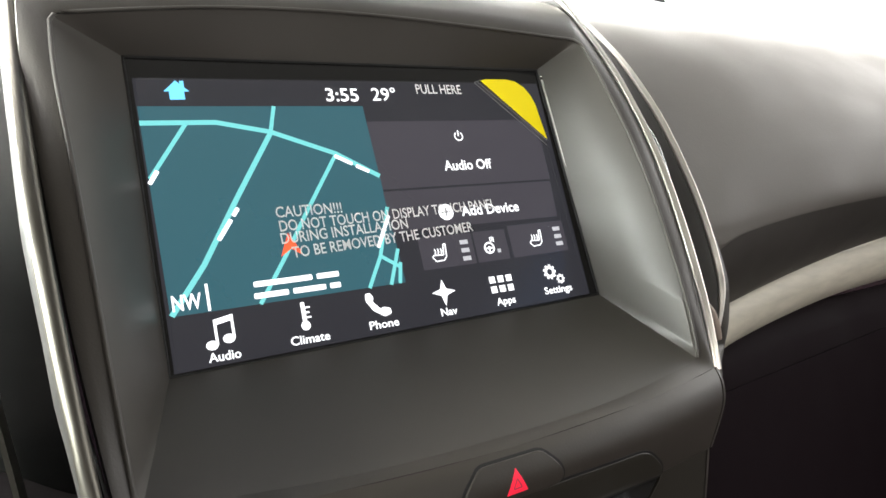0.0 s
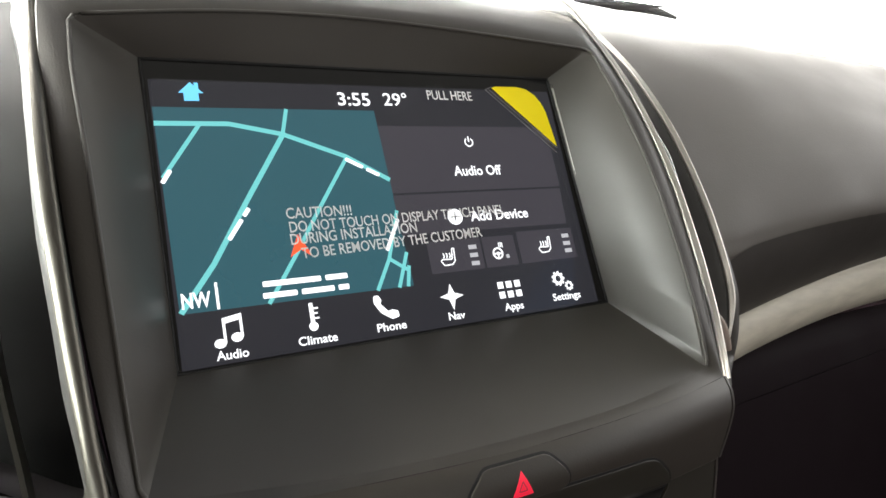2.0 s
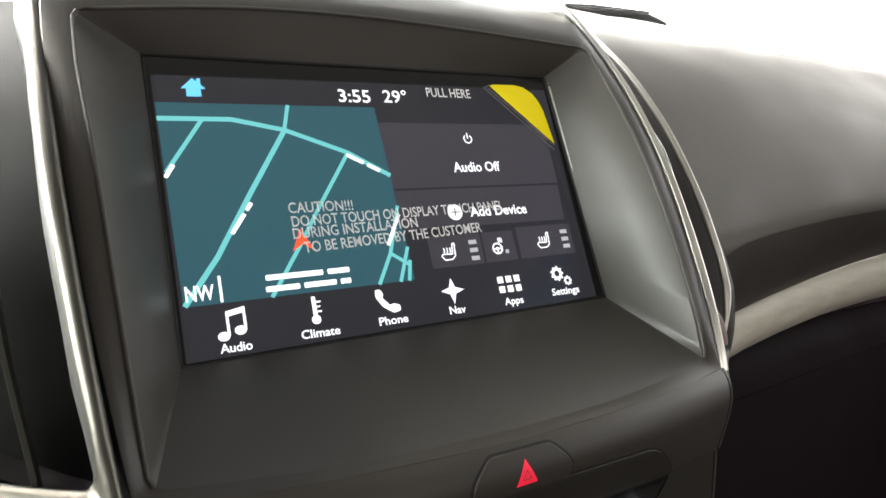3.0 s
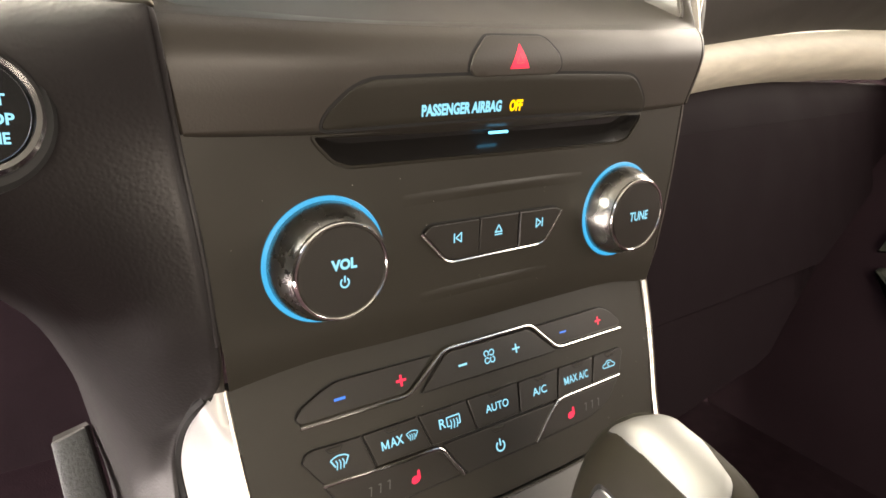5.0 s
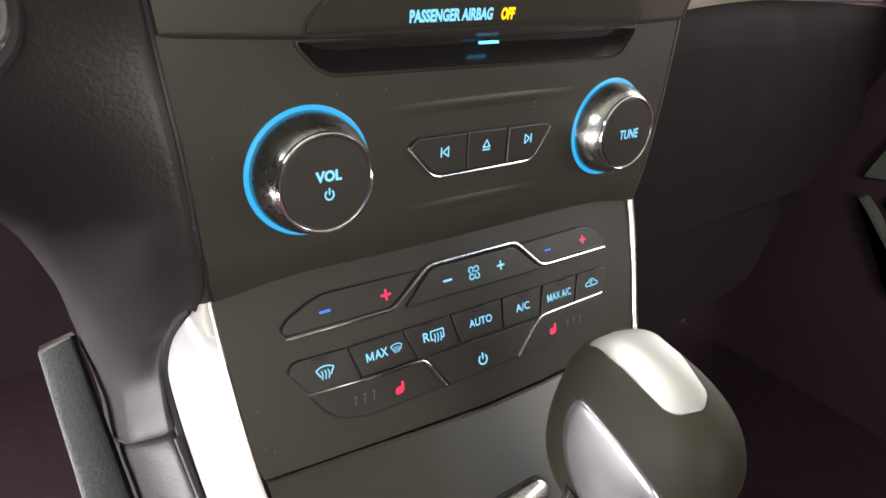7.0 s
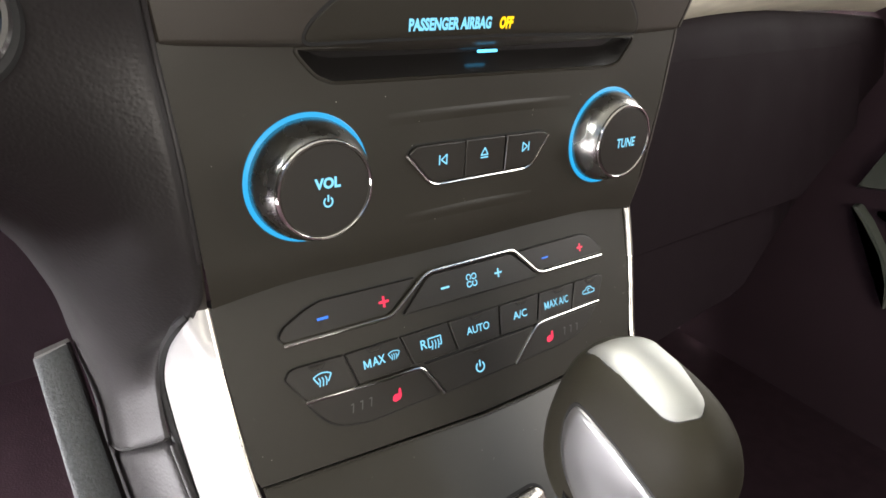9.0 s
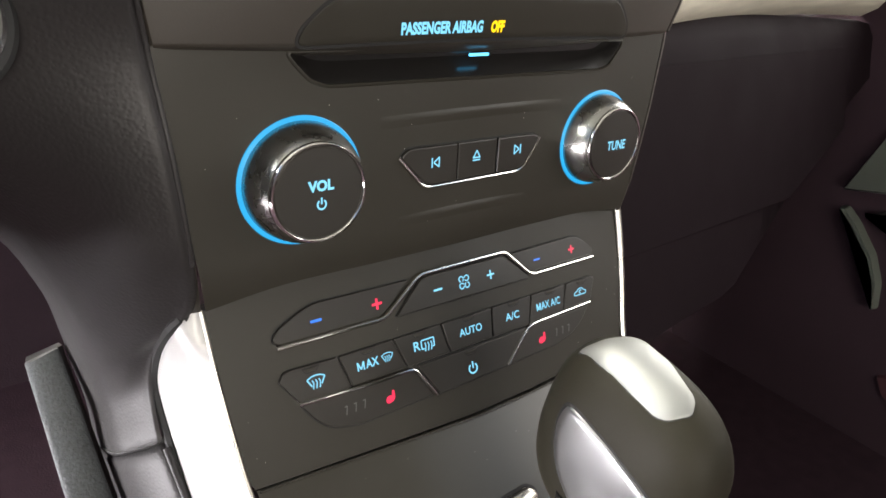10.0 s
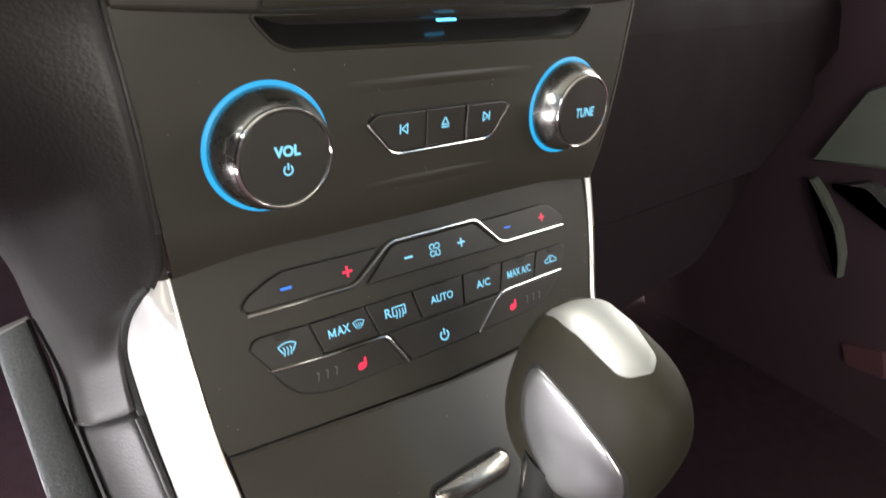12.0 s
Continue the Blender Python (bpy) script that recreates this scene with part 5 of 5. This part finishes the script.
for dy, dz in ((14, 3), (4, 1.2), (0, 0), (-2, -2.5), (-3, -8), (-2.4, -14), (0, -19), (5, -23.5), (13, -27), (30, -29)):
    row = []
    for i in range(31):
        x = 185 + 515 * i / 30
        cy, cz = crease_line(x)
        row.append(Vector((x, cy + dy, cz + dz * (1 + max(0.0, x - 250) / 900.0))))
    rows.append(row)
part("strip", loft(rows), WOODTRIM, trim, "brushed metallic strip", smooth=70)
lower = thing("glove_compartment", "dark plastic glove compartment under the trim strip", "glove box")
rows = []
for y, z in ((72, -90), (61, -97), (58.5, -112), (65.5, -160), (76, -230), (86.5, -300), (180, -330), (330, -330)):
    row = []
    for i in range(25):
        x = 108 + 592 * i / 24
        zz = z + lift(x) * 0.8 * (1 if z > -120 else 0.6)
        low = -300 + min(150.0, 0.45 * max(0.0, x - 309))
        row.append(Vector((x, y + 0.12 * (x - 180), max(zz, low + (z + 300) * 0.1))))
    rows.append(row)
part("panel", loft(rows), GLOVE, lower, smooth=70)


def lid_place(x, z, off=0.0):
    return Vector((x, 58.2 + 0.15 * (-z - 112) + 0.12 * (x - 180) - off, z))


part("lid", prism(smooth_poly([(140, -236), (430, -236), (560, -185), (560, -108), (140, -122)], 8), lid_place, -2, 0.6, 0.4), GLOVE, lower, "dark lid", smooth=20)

# ---------------------------------------------------------------- driver side
knee = thing("knee_panel", "dark padded panel on the driver side of the console", "panel")
KNEE_EDGE = [(-111.2, -54.5, -97.2), (-110, -53, -101), (-105.6, -33, -122), (-102.8, -23, -150), (-100.9, -12, -175), (-99.8, 0, -190), (-103.5, 12, -198), (-107, 42, -209), (-108.5, 62, -225), (-109.5, 60, -244.5), (-106.5, 63, -247)]
# how far the padding reaches from its edge beside the radio, from top to bottom
KNEE_FOLD = [(-7, 3, 2), (-6, -1, 0), (-5.4, -2, 0), (-5.2, -1, 0), (-5.1, 0, 0), (-4.2, 3, -1), (-3.5, 4, -1), (-3, 4, -1), (-3, 3, -1), (-3, 2, -1), (-3, 2, -1)]
KNEE_FRONT = [(-25, 15, 11), (-25, 8, 1), (-26.4, 5, 0), (-21.2, 9, 0), (-17.1, 11, -1), (-15.2, 18, -4), (-12.5, 24, -6), (-10, 18, -6), (-9, 14, -5), (-8.5, 10, -3), (-8.5, 10, -3)]
KNEE_SIDE = [(-55, 38, 21), (-55, 19, 2), (-54.4, 17, 1), (-38.2, 33, -1), (-30.6, 48, -3), (-28.2, 62, -9), (-23, 68, -13), (-18, 50, -13), (-15.5, 36, -11), (-15, 28, -7), (-15, 28, -7)]
KNEE_BACK = [(-105, 72, 35), (-105, 33, 4), (-94.4, 43, 2), (-49.2, 93, -2), (-35.1, 122, -5), (-31.2, 130, -14), (-25.5, 138, -22), (-20, 108, -25), (-17.5, 93, -24), (-17, 95, -19), (-17, 92, -18)]
cols = [spline(KNEE_EDGE, 5), spline([(x - 1.4, y - 0.9 if z > -180 else y, z) for x, y, z in KNEE_EDGE], 5)]
for spread in (KNEE_FOLD, KNEE_FRONT, KNEE_SIDE, KNEE_BACK):
    cols.append(spline([Vector(p) + Vector(q) for p, q in zip(KNEE_EDGE, spread)], 5))
rows = []
for i in range(len(cols[0])):
    rows.append(spline([c_[i] for c_ in cols], 4))
part("padding", loft(rows), LEATHER, knee, "soft grained padding", smooth=70)
part("welt", tube([p + Vector((-0.4, -0.2, 0)) for p in cols[0][:22]], 0.9, 8), LEATHER, knee, "rounded edge beside the radio", smooth=70)
part("seam", tube([p + Vector((0.5, 1.0, -1.0)) for p in rows[-6]], 1.0, 8), GROOVE, knee, "dark joint under the padding", smooth=70)
cons = thing("floor_console", "grained black leather flank of the floor console", "console")
rows = []
for x, y, z in ((-107, 65, -246), (-109.6, 61.2, -246.8), (-110.4, 59.0, -248.6), (-110, 57, -253), (-108, 48, -275), (-105, 34, -310), (-100, 10, -370)):
    rows.append([Vector((x + 1, y - 1, z)), Vector((x, y - 1, z)), Vector((x - 2, y + 1, z - 1)), Vector((x - 7.5, y + 9, z - 3)), Vector((x - 13.5, y + 27, z - 7)), Vector((x - 15.5, y + 94, z - 22))])
part("side", loft(rows), LEATHER, cons, "grained leather side", smooth=70)
part("top_edge", tube([r_[1] + Vector((1.5, 0.5, 0)) for r_ in rows[2:]], 1.6, 8), LEATHER, cons, "folded leather edge", smooth=70)

st = thing("start_button", "round engine start button with a bright chrome ring", "button")
sc_, sn = Vector((-148.4, -41, -116.2)), Vector((0.28, -0.95, -0.12)).normalized()
part("ring", lathe([(14.8, -4), (14.8, 1.2), (14.4, 2.4), (13.3, 3.1), (12.2, 2.8), (11.6, 1.6)], sc_, sn, (0, 0, 1), 64), DARKCHROME, st, "chrome ring")
part("collar", lathe([(18.2, -6), (17.8, -1.0), (16.5, 0.2), (14.7, 0.2)], sc_, sn, (0, 0, 1), 64), GROOVE, st, "black collar")
cap = part("cap", lathe([(11.7, 1.1), (11.3, 2.1), (7, 1.8), (0.01, 1.6)], sc_, sn, (0, 0, 1), 64), BLACKGLOSS, st, "gloss black cap")
su = (Vector((0, 0, 1)) - sn * sn.z).normalized()
sx_ = su.cross(sn)
if sx_.x < 0:
    sx_ = -sx_
ssurf = lambda a, b, o=0.0: sc_ + sx_ * a + su * b + sn * o
text("legend", "START", 1.6, 2.4, 2.4, ssurf, 2.3, ICEBLUE, cap, bold=0.03, fit=10)
text("legend", "STOP", 3.4, -1.8, 2.4, ssurf, 2.3, ICEBLUE, cap, bold=0.03, fit=9)
text("legend", "ENGINE", 1.0, -6.0, 2.4, ssurf, 2.3, ICEBLUE, cap, bold=0.03, fit=11)
symbol("lamp", [circle(-2.2, 6.8, 1.1, 12)], ssurf, 2.3, GREENLIGHT, cap, "green lamp")

# ---------------------------------------------------------------- silver console trims
ct = thing("console_trim", "wide satin silver trim on the driver side of the console", "trim")
REDGE = spline([(-98.6, 6.0, -194), (-98.0, 7.0, -208), (-97.2, 8, -223), (-95, 9.5, -251), (-92.5, 9, -270), (-90, 2, -292), (-86, -14, -330)], 8)
LEDGE = spline([(-99.0, 6.6, -194.2), (-105, 11, -197.5), (-106, 40, -208), (-106.5, 60, -221), (-106.5, 63, -233), (-106, 55, -257), (-104.5, 44, -285)], 8)
rows = []
for a, b in zip(REDGE, LEDGE):
    m = a * 0.5 + b * 0.5
    rows.append([a + Vector((1.2, 0.5, 0)), a + Vector((0.2, -1.0, 0)), a * 0.85 + b * 0.15 + Vector((-2.4, -0.5, 0)), m + Vector((-2.8, 0, 0)), a * 0.2 + b * 0.8 + Vector((-2.2, 0, 0)), b + Vector((0, 0, 0)), b + Vector((2.5, 2, 0))])
part("panel", loft(rows), SILVER, ct, "satin silver panel", smooth=70)
part("dark_joint", tube([p + Vector((-0.6, 1.2, 0)) for p in LEDGE], 2.1, 8), GROOVE, ct, "black rubber joint")
blade([p + Vector((0.6, -0.8, 0)) for p in REDGE], 1.3, 0.5, SATIN, ct, "edge", "bright polished edge")
rt = thing("console_trim", "slim satin silver trim on the passenger side of the console", "trim")
blade(spline([(96.5, 5.6, -193.0), (96.5, 7.0, -210), (95.5, 8.4, -228), (92.9, 9.6, -250), (90.8, 9.8, -272)], 8), 3.1, 1.4, SATIN, rt, "strip")

# ---------------------------------------------------------------- lower console
T_ = plane(10.0, -0.25, 259)
tray = thing("console_tray", "dark glossy sliding cover of the lower console", "console")
part("cover", plate_with_holes([(-91.5, -258.0), (-60, -260.0), (-30, -261.8), (0, -263.4), (30, -263.0), (60, -261.4), (91.5, -258.4), (88, -300), (84, -380), (-84, -380), (-88, -300)], [], T_, 6), material("tray_plastic", (0.032, 0.0300, 0.0235), 0.30, bump=0.06, bump_size=0.0005, rough_vary=0.015), tray, smooth=30)
lip_path = [T_(x, z, 0.25) for x, z in ((-90.5, -258.8), (-60, -260.5), (-30, -262.3), (0, -263.9), (30, -263.5), (60, -261.9), (90.5, -259.2))]
part("lip", tube(spline(lip_path, 6), 0.55, 8), PANEL, tray, "thin rounded lip", smooth=70)
latch = thing("cover_latch", "satin chrome pull bar on the console cover", "latch")
lp = smooth_poly([(-24.0, -300.8), (-22.0, -298.6), (11.6, -296.8), (15.3, -299.6), (14.6, -304.4), (11.2, -306.8), (-14.0, -306.8), (-22.0, -304.6)], 1.6)
part("bar", prism(lp, T_, -1, 3.2, 1.2), SATIN, latch, "satin chrome bar", smooth=60)
part("slot", prism(inset_poly(lp, -1.4), T_, -1, 0.2), GROOVE, latch, smooth=0)

# gear lever
lever = thing("gear_lever", "black leather gear lever with two satin silver inserts", "gear lever")
KC = Vector((-7.8, -78.5, -251.4))
KX = Vector((1, 0, 0))
KA = Vector((0, math.cos(radians(24)), math.sin(radians(24))))
KW = Vector((0, -math.sin(radians(24)), math.cos(radians(24))))
lean = radians(11.8)
KS = KA * math.cos(lean) + KW * math.sin(lean)      # along the sloping top, forwards
KN = KW * math.cos(lean) - KA * math.sin(lean)      # out of the sloping top
HX, HS, HN, PW = 17.0, 28.4, 31.1, 2.6


def reach(n):
    """The head reaches further down than up."""
    return HN if n >= 0 else 38.0


def taper(x, n):
    """The head narrows towards its top on the passenger side."""
    f = min(1.0, max(0.0, (n + 8) / 34.0))
    return 1 - 0.42 * f * f * (3 - 2 * f) if x > 0 else 1.0


def knob_pt(x, s, n):
    """Push a direction out to the rounded lever head."""
    r = (abs(x / HX) ** PW + abs(s / HS) ** PW + abs(n / reach(n)) ** PW) ** (-1 / PW)
    return KC + KX * (x * r * taper(x, n * r)) + KS * (s * r) + KN * (n * r)


rows = []
for i in range(33):
    th = math.pi * i / 32
    rows.append([knob_pt(math.sin(th) * math.cos(ph) + 1e-6, math.sin(th) * math.sin(ph), math.cos(th) * 1.2 + 1e-6) for ph in [2 * math.pi * j / 56 for j in range(56)]])
part("head", loft(rows, True), HEADCOVER, lever, "black leather head", smooth=80)


def solve_n(x, s):
    n = HN
    for _ in range(8):
        v = 1 - abs(x / taper(x, n) / HX) ** PW - abs(s / HS) ** PW
        n = HN * max(v, 0.0) ** (1 / PW)
    return n


def solve_x(s, n):
    v = 1 - abs(s / HS) ** PW - abs(n / reach(n)) ** PW
    return -HX * max(v, 0.0) ** (1 / PW)


def patch(poly, fn, off, name, mat, label):
    c = Vector((sum(p[0] for p in poly) / len(poly), sum(p[1] for p in poly) / len(poly)))
    rings = []
    for sc2, o in ((1.04, -1.0), (1.02, off * 0.6), (1.0, off), (0.85, off), (0.65, off), (0.4, off), (0.15, off)):
        rings.append([fn(*(c + (Vector(p) - c) * sc2), o) for p in poly])
    bm = loft(rings, True)
    bm.verts.ensure_lookup_table()
    bm.faces.new(bm.verts[-len(poly):])
    bmesh.ops.recalc_face_normals(bm, faces=bm.faces)
    return part(name, bm, mat, lever, label, smooth=60)


def seam(poly, fn, name, wide=1.085):
    """Dark joint let into the head round an insert."""
    c = Vector((sum(p[0] for p in poly) / len(poly), sum(p[1] for p in poly) / len(poly)))
    rings = []
    for k, o in ((wide + 0.015, -0.6), (wide, 0.14), (0.97, 0.14), (0.95, -0.4)):
        rings.append([fn(*(c + (Vector(p) - c) * k), o) for p in poly])
    return part(name, loft(rings, True), GROOVE, lever, "dark joint", smooth=60)


TOPIN = smooth_poly([(-8.0, 22.5), (-3.0, 18.5), (1.2, 15.4), (3.2, 12.2), (1.3, 1.5), (-2.0, -9.7), (-5.5, -12.1), (-10.2, -9.5), (-11.5, -6.5), (-11.6, 2.0), (-10.8, 13.3)], 1.4, 4)
on_top = lambda x, s, o: KC + KX * x + KS * s + KN * (solve_n(x, s) + o)
patch(TOPIN, on_top, 0.7, "top_insert", INSERT, "satin silver top insert")
seam(TOPIN, on_top, "insert_seam", 1.035)
SIDEIN = smooth_poly([(14.6, 8.6), (15.1, 1.1), (12.6, -6.4), (8.4, -12.4), (1.0, -18.0), (-8.0, -23.6), (-22.0, -14.0), (-24.0, -6.3), (-21.3, 2.0), (-14.5, 7.5), (-3.2, 10.5), (7.4, 11.0), (12.0, 10.4)], 3.0, 4)
on_side = lambda s, n, o: KC + KS * s + KN * n + KX * (solve_x(s, n) - o)
patch(SIDEIN, on_side, 0.7, "side_insert", material("satin_side_insert", (0.38, 0.385, 0.385), 0.36, 1.0, vary=0.05, vary_size=0.02), "satin silver side insert")
seam(SIDEIN, on_side, "insert_seam")
part("stem", tube([KC - KN * 20, KC - KN * 40 - KS * 2, KC - KN * 75 - KS * 8], [17, 13, 12], 20), BLACKGLOSS, lever, "dark stem")

# ---------------------------------------------------------------- footwells
pedal = thing("accelerator_pedal", "dark ribbed rubber accelerator pedal in the driver footwell", "pedal")
PT = [Vector((-146, 130, -214)), Vector((-133.5, 130, -211))]
PB = [Vector((-142.0, 88, -292)), Vector((-126.5, 88, -294))]
rows = []
for t in range(9):
    f = t / 8
    a, b = PT[0].lerp(PB[0], f), PT[1].lerp(PB[1], f)
    rows.append([a + Vector((0, 6, 0)), a + Vector((-0.6, 1, 0)), a + Vector((1.2, -1, 0)), (a + b) / 2 + Vector((0, -1.4, 0)), b + Vector((-1.2, -1, 0)), b + Vector((0.6, 1, 0)), b + Vector((0, 6, 0))])
part("pad", loft(rows, True, True), RUBBER, pedal, "grained rubber tread", smooth=50)
rows = [[r_[k] + Vector((2.0 if k > 3 else 0.5, 7, 0)) for k in range(7)] for r_ in rows]
part("arm", loft([[p + Vector((0, 9 * (p.y - r_[3].y > 3), 0)) for p in r_] for r_ in rows], True, True), DARK, pedal, "black pedal body", smooth=50)

door = thing("passenger_door_card", "dark passenger door trim with a grey-green armrest and moulded pocket", "door trim")
DP = lambda y, z, o=0.0: Vector((640 - o, y, z))
bm = loft([[Vector((642, 420, z)), Vector((640, 60, z)), Vector((655, -500, z))] for z in (-640, -300, -60)])
part("card", bm, CARDSKIN, door, smooth=40)


def door_poly(poly, o0, o1, name, label, mat=DOORCARD):
    bm = bmesh.new()
    lo, hi = [bm.verts.new(DP(y, z, o0)) for y, z in poly], [bm.verts.new(DP(y * 1.0, z, o1)) for y, z in inset_poly(poly, 3.0)]
    bm.faces.new(hi)
    for i in range(len(poly)):
        bm.faces.new((lo[i - 1], lo[i], hi[i], hi[i - 1]))
    bmesh.ops.recalc_face_normals(bm, faces=bm.faces)
    return part(name, bm, mat, door, label, smooth=40)


door_poly(smooth_poly([(159, -255), (94, -186), (20, -172), (10, -285), (82, -273)], 5), -2, 8, "armrest_end", "grey-green armrest end")
door_poly(smooth_poly([(164, -273), (153, -296), (140, -333), (138, -362), (143, -394), (136, -392), (129, -362), (131, -330), (143, -293), (153, -273)], 4), -2, 10, "pocket_rim", "pale moulded pocket rim")
door_poly(smooth_poly([(140, -284), (104, -292), (84, -318), (60, -372), (50, -372), (70, -306), (96, -281)], 4), -2, 7, "pocket_fold", "dark moulded fold over the pocket", CARDFOLD)
door_poly(smooth_poly([(147, -468), (98, -474), (99, -512), (143, -499)], 8), -2, 4, "reflector", "dull red door reflector", REDPLASTIC)

# scattered dust on the panels
rng = random.Random(5)
bm = bmesh.new()
for i in range(54):
    surf, x, z = (A, rng.uniform(-95, 95), rng.uniform(-188, -136)) if i % 3 == 0 else (B, rng.uniform(-92, 92), rng.uniform(-256, -216)) if i % 3 == 1 else (T_, rng.uniform(-84, 84), rng.uniform(-320, -266))
    c, r = surf(x, z, 0.06 if surf is T_ else 0.05), rng.uniform(0.06, 0.16)
    a = rng.uniform(0, 3)
    vs = [bm.verts.new(surf(x + r * math.cos(a + k * 1.571) * (1 + 0.8 * (k % 2)), z + r * math.sin(a + k * 1.571) * (1 + 0.8 * (k % 2)), 0.05 + 0.02 * (k % 2))) for k in range(4)]
    top = bm.verts.new(surf(x, z, 0.12))
    for k in range(4):
        bm.faces.new((vs[k], vs[(k + 1) % 4], top))
bmesh.ops.recalc_face_normals(bm, faces=bm.faces)
dust = part("dust", bm, material("pale_dust", (0.5, 0.48, 0.45), 0.9), None, smooth=0)
dust.matrix_world = DASH
tagged(dust, "sparse pale dust specks on the console panels", "dust", kind="stuff")
